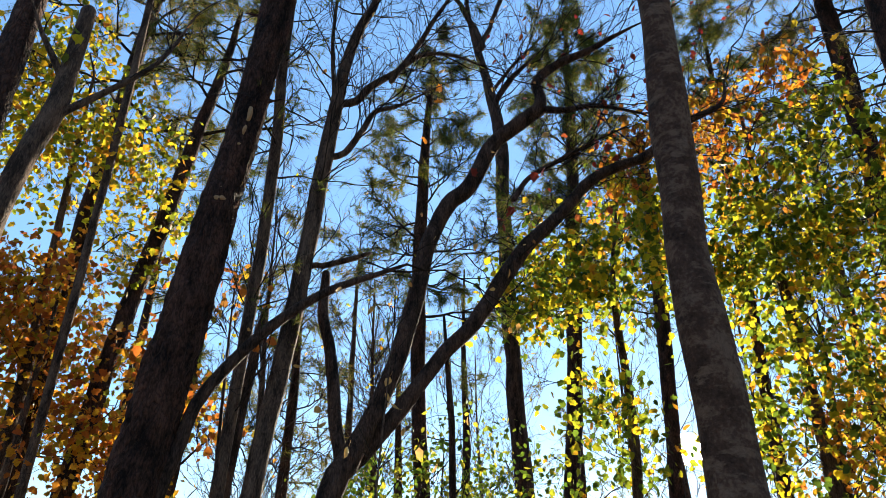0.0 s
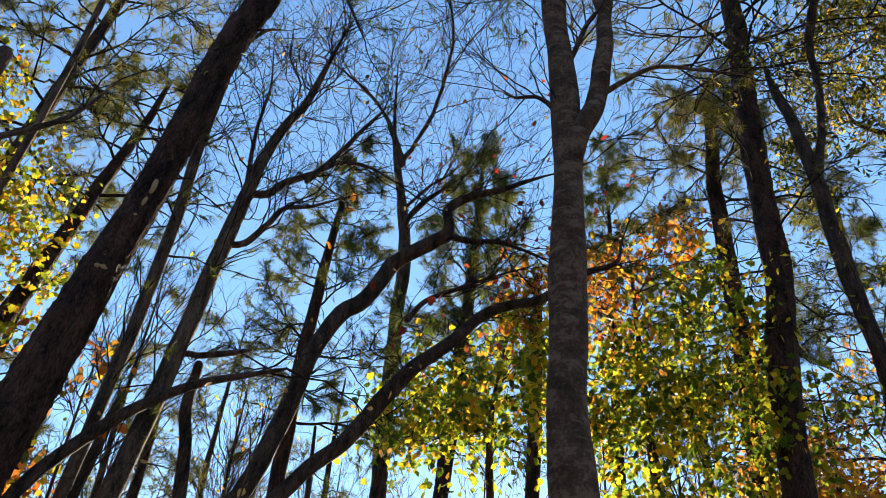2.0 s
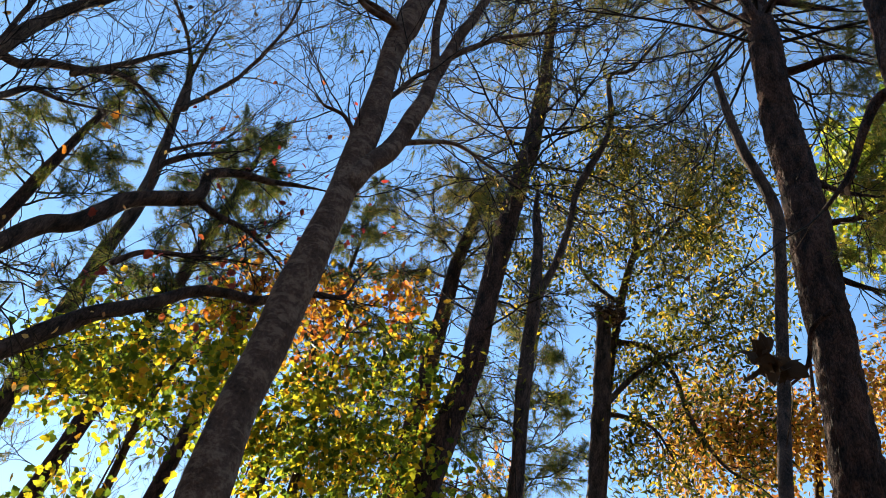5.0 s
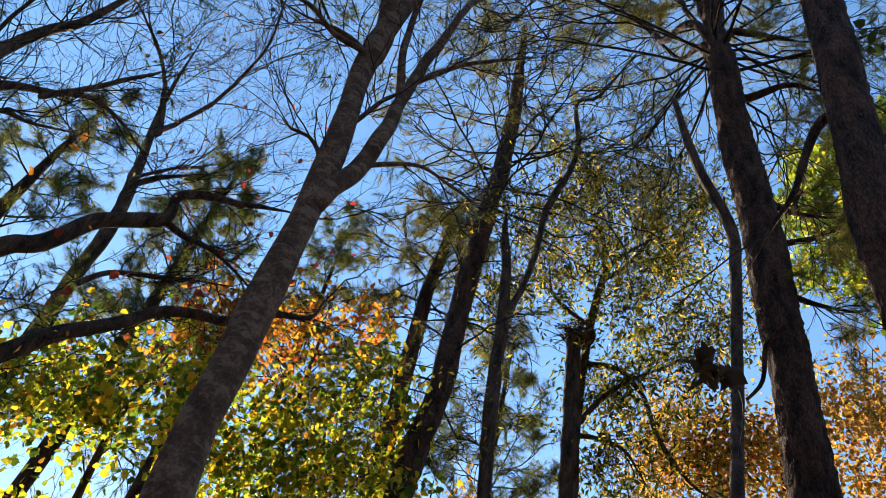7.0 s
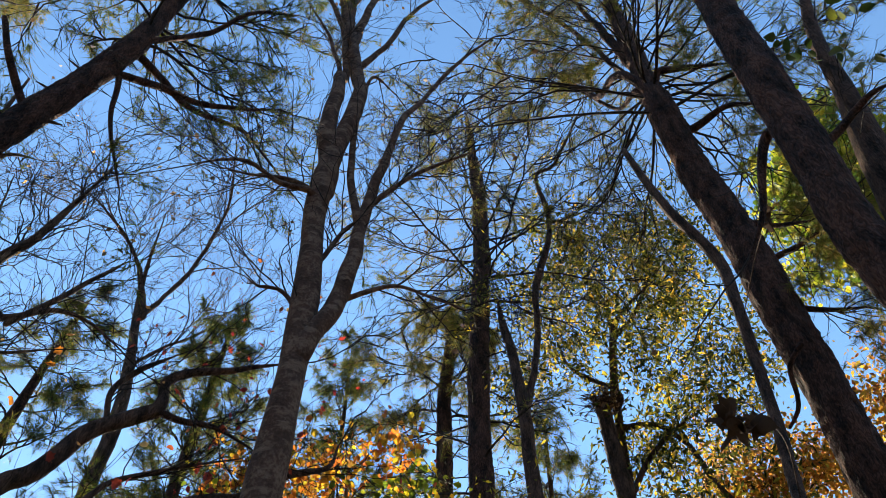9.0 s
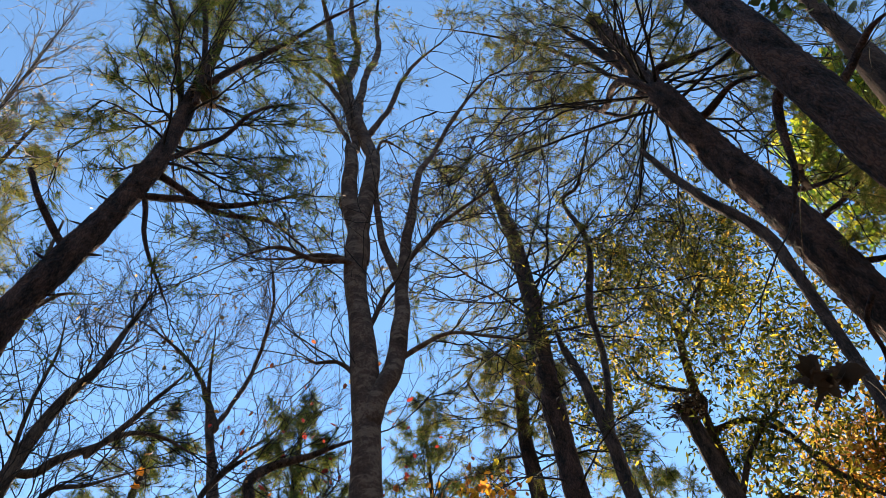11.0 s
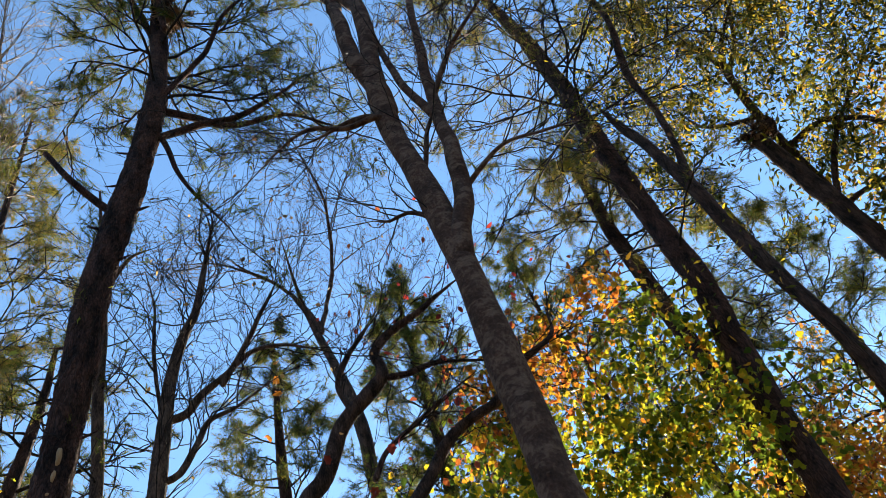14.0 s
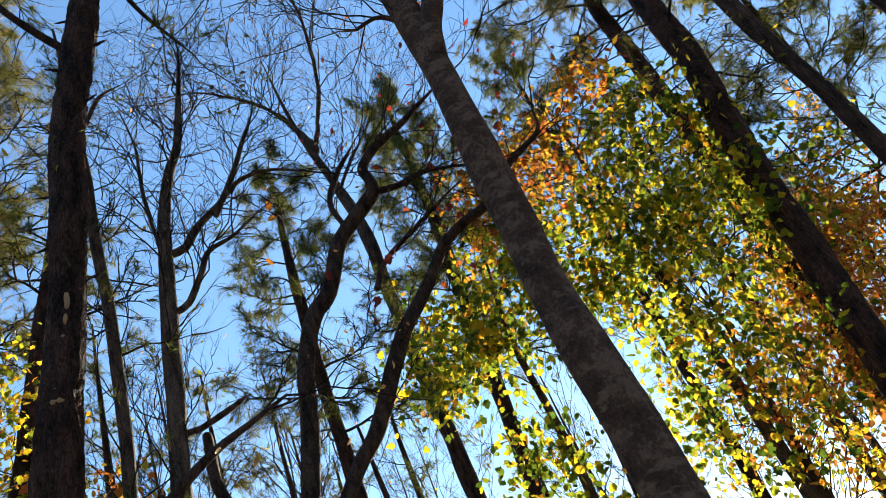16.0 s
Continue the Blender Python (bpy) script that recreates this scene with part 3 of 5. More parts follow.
maple_near = Tree("maple_tree", "forked maple with smooth grey bark and pale lichen patches", MAPLE_BARK, [(1.73, 4.28, 2.24, 0.171), (1.72, 4.29, 2.71, 0.163), (1.68, 4.27, 3.29, 0.156), (1.64, 4.28, 3.88, 0.141), (1.64, 4.25, 4.68, 0.143), (1.65, 4.20, 5.51, 0.130), (1.63, 4.16, 6.38, 0.126), (1.53, 4.11, 7.64, 0.121), (1.48, 4.03, 8.67, 0.121), (1.60, 3.77, 10.45, 0.097), (1.61, 3.99, 11.35, 0.098), (1.44, 4.08, 12.46, 0.107), (1.23, 4.19, 14.08, 0.110), (0.99, 4.29, 15.88, 0.090), (0.80, 4.40, 18.65, 0.072), (0.32, 3.73, 19.24, 0.046)], 12, "maple", "", 36, 0.03, 0.06, top=5)
for ctrl in ([(1.48, 4.03, 8.67, 0.121), (1.30, 3.87, 10.66, 0.084), (1.43, 4.06, 11.43, 0.066), (1.34, 4.12, 12.62, 0.063), (0.99, 4.25, 14.11, 0.055), (0.36, 4.39, 15.34, 0.038)],
             [(1.27, 4.17, 13.75, 0.088), (1.43, 4.17, 16.61, 0.076), (1.21, 4.04, 19.25, 0.067), (1.12, 3.40, 19.25, 0.039)],
             [(1.44, 4.08, 12.59, 0.072), (1.56, 4.07, 14.28, 0.066), (1.84, 4.00, 16.57, 0.064), (1.83, 4.02, 19.25, 0.054), (1.72, 3.26, 19.25, 0.034)],
             [(1.57, 4.01, 11.69, 0.050), (1.96, 3.87, 13.10, 0.046), (2.37, 3.67, 14.94, 0.042), (2.92, 3.25, 15.89, 0.028)],
             [(1.72, 4.13, 6.37, 0.098), (1.83, 4.05, 6.80, 0.088), (1.93, 3.94, 7.46, 0.084), (1.97, 3.87, 8.06, 0.077), (2.02, 3.76, 8.87, 0.062), (2.12, 3.57, 9.96, 0.051), (2.44, 3.52, 10.90, 0.043), (2.85, 3.23, 12.19, 0.035), (3.26, 2.81, 12.89, 0.023)],
             [(1.91, 3.92, 7.98, 0.053), (1.81, 3.91, 8.48, 0.044), (1.68, 3.88, 9.32, 0.037), (1.63, 3.78, 10.27, 0.033), (1.70, 3.65, 10.93, 0.028), (2.11, 3.74, 11.04, 0.016)],
             [(1.94, 4.10, 6.96, 0.026), (2.14, 3.98, 7.10, 0.024), (2.39, 3.83, 7.21, 0.022), (2.69, 3.63, 7.02, 0.018), (2.95, 3.43, 6.83, 0.010)],
             [(1.98, 3.85, 8.28, 0.030), (2.31, 3.60, 8.81, 0.026), (2.67, 3.29, 9.14, 0.020), (2.97, 3.00, 9.32, 0.013)],
             [(1.67, 4.07, 7.41, 0.027), (1.78, 3.99, 7.82, 0.026), (1.90, 3.91, 8.04, 0.024)],
             [(1.39, 4.00, 8.25, 0.036), (1.06, 4.10, 8.25, 0.030), (0.67, 4.17, 8.43, 0.027), (0.37, 4.22, 8.26, 0.018), (0.13, 4.26, 7.98, 0.011)],
             [(1.39, 3.96, 10.98, 0.036), (1.07, 4.09, 12.41, 0.031), (0.61, 4.21, 13.47, 0.024)],
             [(1.36, 4.01, 8.26, 0.036), (1.08, 4.09, 8.35, 0.027), (0.74, 4.17, 8.24, 0.018), (0.45, 4.22, 8.19, 0.012)],
             [(1.52, 4.18, 6.73, 0.026), (1.36, 4.22, 6.87, 0.020), (1.19, 4.27, 6.84, 0.018), (1.05, 4.31, 6.93, 0.010)]):
    maple_near.limb(ctrl, 8, 1.3, 2, 4, sides=9)
maple_near.twigs()
maple_near.thin(0.05)
maple_near.leaves(OVAL, LEAF_BROWN, 0.07, 1, 0.05)

fork = Tree("forked_tree", "slender dark forked tree with long crooked limbs", DARK_BARK, [(-0.81, 5.81, 2.52, 0.100), (-0.72, 5.85, 2.75, 0.099), (-0.60, 5.90, 3.03, 0.083), (-0.42, 5.99, 3.52, 0.080), (-0.27, 6.08, 4.19, 0.080), (-0.15, 6.17, 4.87, 0.083), (0.04, 6.26, 5.41, 0.083), (0.25, 6.29, 5.66, 0.082), (0.50, 6.37, 6.25, 0.086), (0.80, 6.38, 6.57, 0.085), (1.02, 6.38, 6.77, 0.083)], 13, "tree", "", 14, 0.05, 0.08)
for ctrl in ([(1.02, 6.38, 6.77, 0.076), (1.05, 6.41, 6.97, 0.064), (1.02, 6.45, 7.23, 0.062), (1.24, 6.46, 7.49, 0.060), (1.62, 6.39, 7.64, 0.050), (1.90, 6.33, 7.81, 0.037), (2.17, 6.25, 7.94, 0.020)],
             [(1.02, 6.38, 6.77, 0.044), (1.28, 6.31, 6.71, 0.040), (1.64, 6.23, 6.73, 0.034), (2.02, 6.08, 6.53, 0.024)],
             [(-0.69, 5.97, 2.79, 0.087), (-0.39, 6.03, 3.16, 0.076), (-0.07, 6.12, 3.65, 0.074), (0.27, 6.16, 4.07, 0.073), (0.59, 6.22, 4.61, 0.074), (0.80, 6.23, 4.93, 0.072), (1.15, 6.23, 5.30, 0.071), (1.44, 6.22, 5.66, 0.070), (1.78, 6.16, 5.86, 0.064), (2.06, 6.08, 5.96, 0.061), (2.45, 5.99, 6.32, 0.053), (2.82, 5.83, 6.46, 0.035), (2.92, 5.85, 6.81, 0.018)],
             [(0.71, 6.22, 5.48, 0.035), (0.88, 6.24, 5.75, 0.029), (1.21, 6.21, 5.98, 0.027), (1.55, 6.17, 6.19, 0.018), (1.95, 6.08, 6.37, 0.009)],
             [(0.61, 6.37, 6.36, 0.031), (0.55, 6.45, 6.85, 0.038), (0.73, 6.51, 7.27, 0.040), (1.05, 6.53, 7.72, 0.020)]):
    fork.limb(ctrl, 10, 1.1, 2, 4, sides=10)
fork.limb([(-0.74, 5.85, 2.72, 0.058), (-0.88, 5.89, 3.28, 0.057), (-0.98, 5.94, 3.69, 0.054), (-1.06, 5.97, 4.07, 0.054), (-1.08, 6.04, 4.51, 0.042)], sides=10, name="broken_stem")
fork.along(fork.trunk, 10, 0.8, 1, 3, start=0.5)
fork.twigs()
fork.thin(0.06)
fork.leaves(OVAL, LEAF_RED, 0.085, 1, 0.04, 1.4)

lean = Tree("leaning_sapling", "thin dark leaning sapling arching over", DARK_BARK, [(-1.93, 5.17, 2.30, 0.050), (-1.84, 5.22, 2.75, 0.049), (-1.80, 5.25, 3.01, 0.048), (-1.64, 5.32, 3.32, 0.048), (-1.33, 5.43, 3.76, 0.043), (-0.96, 5.52, 4.09, 0.036), (-0.64, 5.58, 4.26, 0.027), (-0.31, 5.61, 4.41, 0.017)], 14, "sapling", "", 10, top=3)
lean.along(lean.trunk, 8, 0.5, 1, 2, start=0.6)
lean.twigs()
lean.thin(0.200)
lean.leaves(OVAL, LEAF_TAN, 0.07, 1, 0.04, 1.4)

bare = Tree("bare_tree", "leafless tree with grey bark and curving upper limbs", GREY_BARK, [(-1.38, 5.62, 2.44, 0.080), (-1.31, 5.71, 3.55, 0.079), (-1.26, 5.78, 4.30, 0.081), (-1.21, 5.86, 5.17, 0.081), (-1.18, 5.92, 5.84, 0.080), (-1.17, 5.97, 6.37, 0.074), (-1.11, 6.04, 7.08, 0.062), (-1.00, 6.11, 7.69, 0.055), (-0.87, 6.18, 8.15, 0.047), (-0.78, 6.26, 8.98, 0.035), (-0.67, 6.36, 9.99, 0.023)], 15, "tree", "", 14, 0.05, 0.08, top=6)
for ctrl in ([(-1.15, 5.98, 6.43, 0.044), (-0.95, 6.03, 6.53, 0.042), (-0.83, 6.06, 6.73, 0.043), (-0.58, 6.11, 7.00, 0.037), (-0.31, 6.15, 7.29, 0.035), (0.04, 6.16, 7.33, 0.026), (0.36, 6.14, 7.18, 0.016)],
             [(-1.17, 5.91, 5.70, 0.037), (-1.01, 5.95, 5.81, 0.037), (-0.86, 6.00, 6.11, 0.035), (-0.75, 6.04, 6.42, 0.033), (-0.49, 6.08, 6.55, 0.024), (-0.16, 6.12, 6.80, 0.012)],
             [(-0.63, 6.09, 6.88, 0.036), (-0.39, 6.15, 7.35, 0.031), (-0.15, 6.22, 7.96, 0.027), (0.04, 6.26, 8.44, 0.017)],
             [(-1.20, 5.99, 6.59, 0.022), (-1.28, 6.02, 7.32, 0.021), (-1.32, 6.10, 8.16, 0.019), (-1.45, 6.13, 8.91, 0.014)]):
    bare.limb(ctrl, 10, 1.2, 2, 4, sides=8)
bare.limb([(-1.20, 5.88, 4.50, 0.031), (-1.10, 5.88, 4.50, 0.030), (-0.95, 5.85, 4.53, 0.030), (-0.80, 5.83, 4.57, 0.028), (-0.66, 5.78, 4.60, 0.016)], 0, sides=8, name="broken_branch", wobble=0.15)
bare.along(bare.trunk, 22, 1.5, 2, 4, start=0.6)
bare.along(bare.trunk, 12, 1.1, 2, 3, start=0.3)
bare.twigs()
bare.thin(0.025)
bare.leaves(OVAL, LEAF_TAN, 0.07, 1, 0.04, 1.2)

pale = Tree("pine_tree", "slim pine with a pale forked top and short needles", GREY_BARK, [(-1.64, 5.66, 2.74, 0.051), (-1.63, 5.68, 3.98, 0.053), (-1.62, 5.69, 4.68, 0.054), (-1.63, 5.70, 5.67, 0.055), (-1.70, 5.68, 6.70, 0.053), (-1.72, 5.68, 7.56, 0.046), (-1.75, 5.67, 8.17, 0.034), (-1.83, 5.65, 9.04, 0.026), (-1.91, 5.61, 9.99, 0.015)], 16, "pine", "pines", 12)
pale.limb([(-1.73, 5.67, 8.15, 0.030), (-1.62, 5.71, 8.48, 0.028), (-1.50, 5.74, 8.74, 0.028), (-1.31, 5.78, 8.88, 0.021)], 3, 0.5).limb([(-1.73, 5.68, 7.51, 0.032), (-1.87, 5.64, 7.82, 0.029), (-1.92, 5.62, 8.33, 0.027), (-1.91, 5.62, 8.90, 0.018)], 3, 0.5)
pale.along(pale.trunk, 16, 1.1, 2, 3, start=0.3)
pale.whorls(5.0, 9.8, 0.9, 18, depth=1, kids=5, radius=0.012)
pale.twigs().needles(NEEDLES, 0.12, 26, keep=0.3)

snag = Tree("snag", "short dead dark snag with a broken top", DARK_BARK, [(-2.03, 7.33, 3.46, 0.058), (-1.99, 7.35, 3.95, 0.054), (-1.97, 7.37, 4.40, 0.052), (-1.94, 7.39, 4.71, 0.038)], 17, "dead tree", "", 10)

pine_left = Tree("pine_tree", "pine with brown bark rising through yellow leaves", PINE_BARK, [(-4.08, 8.27, 2.76, 0.117), (-4.05, 8.42, 4.24, 0.116), (-3.94, 8.61, 5.78, 0.113), (-3.81, 8.82, 7.57, 0.108), (-3.71, 8.97, 8.87, 0.089), (-3.64, 9.09, 9.92, 0.066), (-3.61, 9.20, 11.07, 0.035)], 18, "pine", "pines", 16, 0.08, 0.08)
pine_left.whorls(5.0, 8.0, 0.9, 13, depth=1, kids=5, radius=0.012)
pine_left.twigs()
pine_left.tips = []
pine_left.whorls(8.0, 11.0, 1.7, 12, depth=2, kids=5, radius=0.03)
pine_left.twigs(name="upper_branchwork").needles(NEEDLES, keep=0.4)

grey_left = Tree("grey_tree", "grey-barked tree with a long bare side branch", GREY_BARK, [(-2.78, 3.87, 3.42, 0.081), (-2.78, 3.90, 3.83, 0.074), (-2.75, 3.96, 4.37, 0.072), (-2.72, 4.00, 4.75, 0.069), (-2.73, 4.02, 5.18, 0.062), (-2.75, 4.04, 5.71, 0.056)], 19, "tree", "", 16, 0.06, 0.07)
grey_left.limb([(-2.69, 4.01, 4.68, 0.031), (-2.59, 4.09, 4.86, 0.028), (-2.43, 4.20, 5.13, 0.025), (-2.24, 4.33, 5.52, 0.022), (-2.11, 4.43, 6.08, 0.014)], 8, 0.7, 1, 3).limb([(-2.81, 3.96, 5.13, 0.024), (-2.92, 3.90, 5.33, 0.020), (-3.04, 3.82, 5.59, 0.012)], 5, 0.6)
grey_left.twigs()
grey_left.thin(0.167)
grey_left.leaves(STAR, LEAF_YELLOW, 0.08, 1, 0.05)

edge_left = Tree("pine_tree", "thick pine with dark bark at the clearing's edge", PINE_BARK, [(-3.07, 3.88, 4.32, 0.104), (-3.10, 3.91, 4.86, 0.102), (-3.12, 3.95, 5.37, 0.103), (-3.14, 3.98, 5.88, 0.096)], 20, "pine", "pines", 20, 0.1, 0.08)

# ---- trees: the middle distance ----
pine_mid = Tree("pine_tree", "slender pine with a dense dark green crown", PINE_BARK, [(-0.24, 12.10, 3.45, 0.127), (-0.36, 12.15, 5.16, 0.127), (-0.42, 12.19, 6.65, 0.129), (-0.45, 12.23, 7.95, 0.125), (-0.44, 12.29, 9.95, 0.105), (-0.38, 12.35, 11.77, 0.068), (-0.31, 12.39, 13.28, 0.032)], 21, "pine", "pines", 14)
pine_mid.whorls(6.5, 13.2, 1.8, 32, depth=2, kids=5, radius=0.032)
pine_mid.twigs().needles(NEEDLES, keep=0.7)

thin = Tree("sapling", "thin crooked bare sapling", DARK_BARK, [(0.19, 9.00, 2.99, 0.047), (0.16, 9.00, 3.96, 0.043), (0.09, 9.00, 4.70, 0.033), (0.03, 9.00, 5.34, 0.019)], 22, "sapling", "", 8)
thin.along(thin.trunk, 12, 1.1, 1, 3, start=0.3)
thin.twigs()

tall = Tree("bare_tree", "tall leafless tree with a wide fan of fine twigs", DARK_BARK, [(1.86, 15.79, 4.11, 0.202), (1.72, 15.84, 6.11, 0.196), (1.61, 15.87, 8.66, 0.191), (1.52, 15.88, 11.28, 0.183), (1.40, 15.84, 13.92, 0.172), (0.60, 15.73, 17.64, 0.070), (0.24, 14.45, 19.50, 0.053)], 23, "tree", "", 14, twig=GREY_BARK, top=6)
for ctrl in ([(0.97, 15.76, 16.75, 0.107), (0.51, 15.72, 17.84, 0.076), (-0.48, 15.63, 19.20, 0.053), (-1.73, 15.07, 19.50, 0.036), (-2.82, 14.85, 19.50, 0.020)],
             [(1.01, 15.76, 16.77, 0.073), (1.48, 15.63, 18.29, 0.068), (1.77, 15.00, 19.50, 0.065), (1.62, 12.97, 19.50, 0.047), (1.04, 11.20, 19.50, 0.024)],
             [(1.30, 15.81, 15.02, 0.046), (1.83, 15.72, 15.87, 0.043), (2.57, 15.57, 16.71, 0.035), (3.22, 15.41, 17.48, 0.020)]):
    tall.limb(ctrl, 15, 3.2, 3, 4, 0.12, sides=8)
tall.twigs()
tall.thin(0.05)
tall.leaves(OVAL, LEAF_BROWN, 0.09, 1, 0.05)

pine_back = Tree("pine_tree", "pine with a rounded dark green top", PINE_BARK, [(2.49, 13.89, 3.80, 0.157), (2.67, 13.92, 5.76, 0.157), (2.78, 13.95, 7.47, 0.160), (2.88, 14.00, 9.69, 0.153), (3.01, 14.04, 12.07, 0.136), (3.04, 14.10, 14.25, 0.087), (3.11, 14.14, 16.07, 0.045)], 24, "pine", "pines", 14)
pine_back.whorls(7.5, 16.0, 2.3, 60, depth=2, kids=5, radius=0.032)
pine_back.twigs().needles(NEEDLES)

back = Tree("brown_tree", "straight brown trunk half hidden by maple leaves", PINE_BARK, [(4.00, 12.48, 3.63, 0.123), (4.10, 12.51, 5.60, 0.132), (4.16, 12.55, 7.40, 0.141), (4.20, 12.61, 9.61, 0.117), (4.20, 12.66, 11.24, 0.074)], 25, "tree", "", 14)
back.along(back.trunk, 10, 1.2, 1, 3, start=0.5)
back.twigs()

pine_k1 = Tree("pine_tree", "straight pine with many drooping dead lower branches", PINE_BARK, [(6.51, 9.10, 6.70, 0.173), (6.61, 9.17, 8.93, 0.165), (6.72, 9.32, 11.48, 0.153), (6.90, 9.37, 13.24, 0.128), (7.01, 9.46, 14.64, 0.075)], 26, "pine", "pines", 16, 0.06, 0.1)
pine_k1.whorls(7.0, 12.5, 2.5, 28, lift=-0.06, depth=2, kids=3, tilt=0.0, radius=0.022)
pine_k1.twigs()
pine_k1.thin(0.350)
pine_k1.whorls(11.0, 14.6, 2.0, 20, depth=2, kids=5, radius=0.03)
pine_k1.twigs(name="upper_branchwork").needles(NEEDLES_OLIVE)

pine_k2 = Tree("pine_tree", "tall straight pine with brown bark and a thin crown", PINE_BARK, [(5.17, 6.58, 5.69, 0.171), (5.38, 6.51, 7.47, 0.173), (5.51, 6.58, 9.73, 0.174), (5.66, 6.62, 11.30, 0.171), (5.99, 6.80, 14.37, 0.168), (5.97, 6.83, 16.27, 0.146), (5.96, 6.91, 18.08, 0.102), (5.84, 6.87, 19.52, 0.054)], 27, "pine", "pines", 24, 0.1, 0.08)
pine_k2.whorls(7.0, 12.5, 2.0, 20, lift=-0.03, depth=2, kids=3, tilt=0.05, radius=0.022)
pine_k2.twigs()
pine_k2.thin(0.400)
pine_k2.whorls(11.5, 19.0, 3.8, 46, top=0.5, depth=2, kids=5, radius=0.03)
pine_k2.twigs(name="upper_branchwork").needles(NEEDLES_OLIVE, keep=0.5)

crook = Tree("crooked_tree", "thin tree with a crooked forked top", DARK_BARK, [(5.30, 5.25, 5.38, 0.084), (5.33, 5.38, 6.73, 0.089), (5.40, 5.48, 8.02, 0.092), (5.45, 5.64, 9.34, 0.076), (5.42, 5.76, 10.13, 0.062), (5.39, 5.81, 10.83, 0.046)], 28, "tree", "", 14, top=4)
crook.limb([(5.44, 5.48, 8.23, 0.062), (5.63, 5.39, 9.01, 0.053), (5.78, 5.40, 9.87, 0.052), (5.85, 5.35, 10.86, 0.064), (6.09, 5.11, 12.00, 0.058), (6.18, 5.05, 12.94, 0.056), (6.17, 5.12, 14.42, 0.050), (6.39, 4.84, 14.66, 0.044), (6.61, 4.57, 15.40, 0.040), (6.94, 4.11, 16.68, 0.024)], 10, 0.8, 1, 3, sides=9)
crook.along(crook.trunk, 12, 1.0, 1, 3, start=0.4)
crook.twigs()
crook.leaves(NARROW, LEAF_OAK, 0.1, 3, 0.08)

oak = Tree("willow_oak", "willow oak with narrow green and yellow leaves", DARK_BARK, [(8.93, 6.90, 7.11, 0.089), (8.96, 6.91, 9.01, 0.089), (9.04, 6.85, 10.80, 0.082), (9.17, 6.57, 12.73, 0.076), (9.36, 6.31, 13.39, 0.048), (9.86, 5.50, 14.10, 0.024)], 29, "oak", "", 10, top=4)
for ctrl in ([(8.97, 6.90, 9.01, 0.060), (9.22, 6.58, 9.61, 0.050), (9.50, 6.16, 10.09, 0.041), (9.85, 5.58, 10.41, 0.020)],
             [(9.02, 6.88, 10.39, 0.063), (9.38, 6.35, 10.36, 0.057), (9.63, 5.95, 9.70, 0.054), (9.76, 5.70, 8.76, 0.046), (9.94, 5.32, 8.01, 0.035), (10.19, 4.82, 7.60, 0.021)],
             [(9.06, 6.69, 11.19, 0.049), (8.72, 7.15, 11.79, 0.045), (8.51, 7.41, 12.27, 0.035), (8.45, 7.50, 13.13, 0.024)],
             [(9.17, 6.57, 12.73, 0.053), (9.18, 6.58, 13.79, 0.049), (9.00, 6.85, 14.98, 0.039), (8.96, 6.95, 16.29, 0.027)],
             [(9.18, 6.57, 12.73, 0.053), (9.48, 6.13, 13.18, 0.047), (9.77, 5.68, 14.33, 0.037), (9.88, 5.50, 15.47, 0.019)],
             [(8.95, 6.92, 8.78, 0.053), (9.14, 6.66, 8.79, 0.048), (9.43, 6.23, 8.57, 0.037), (9.59, 5.96, 8.04, 0.027)]):
    oak.limb(ctrl, 12, 1.2, 1, 5, sides=7)
oak.along(oak.trunk, 10, 1.2, 1, 4, start=0.6)
oak.cloud((8.6, 6.9, 13.2), (1.7, 1.3, 3.2), 121, 0.7, 1, 4, (9.1, 6.6, 10.5))
oak.cloud((9.8, 5.2, 12.2), (1.5, 1.2, 3.2), 160, 0.7, 1, 4, (9.2, 6.4, 9.5))
oak.cloud((8.9, 7.0, 8.9), (1.4, 1.0, 2.0), 16, 0.7, 1, 4, (8.9, 6.8, 8.0))
oak.cloud((9.7, 5.3, 8.9), (1.1, 1.0, 1.3), 16, 0.7, 1, 4, (9.2, 6.4, 8.5))
oak.twigs().leaves(NARROW, LEAF_OAK, 0.15, 7, 0.12, 0.5)

stump = Tree("broken_snag", "dark dead trunk broken off under a twig nest", DARK_BARK, [(8.49, 6.65, 7.11, 0.154), (8.51, 6.66, 8.56, 0.154), (8.50, 6.69, 9.74, 0.150), (8.48, 6.73, 10.60, 0.125)], 30, "dead tree", "", 16, 0.08, 0.1)

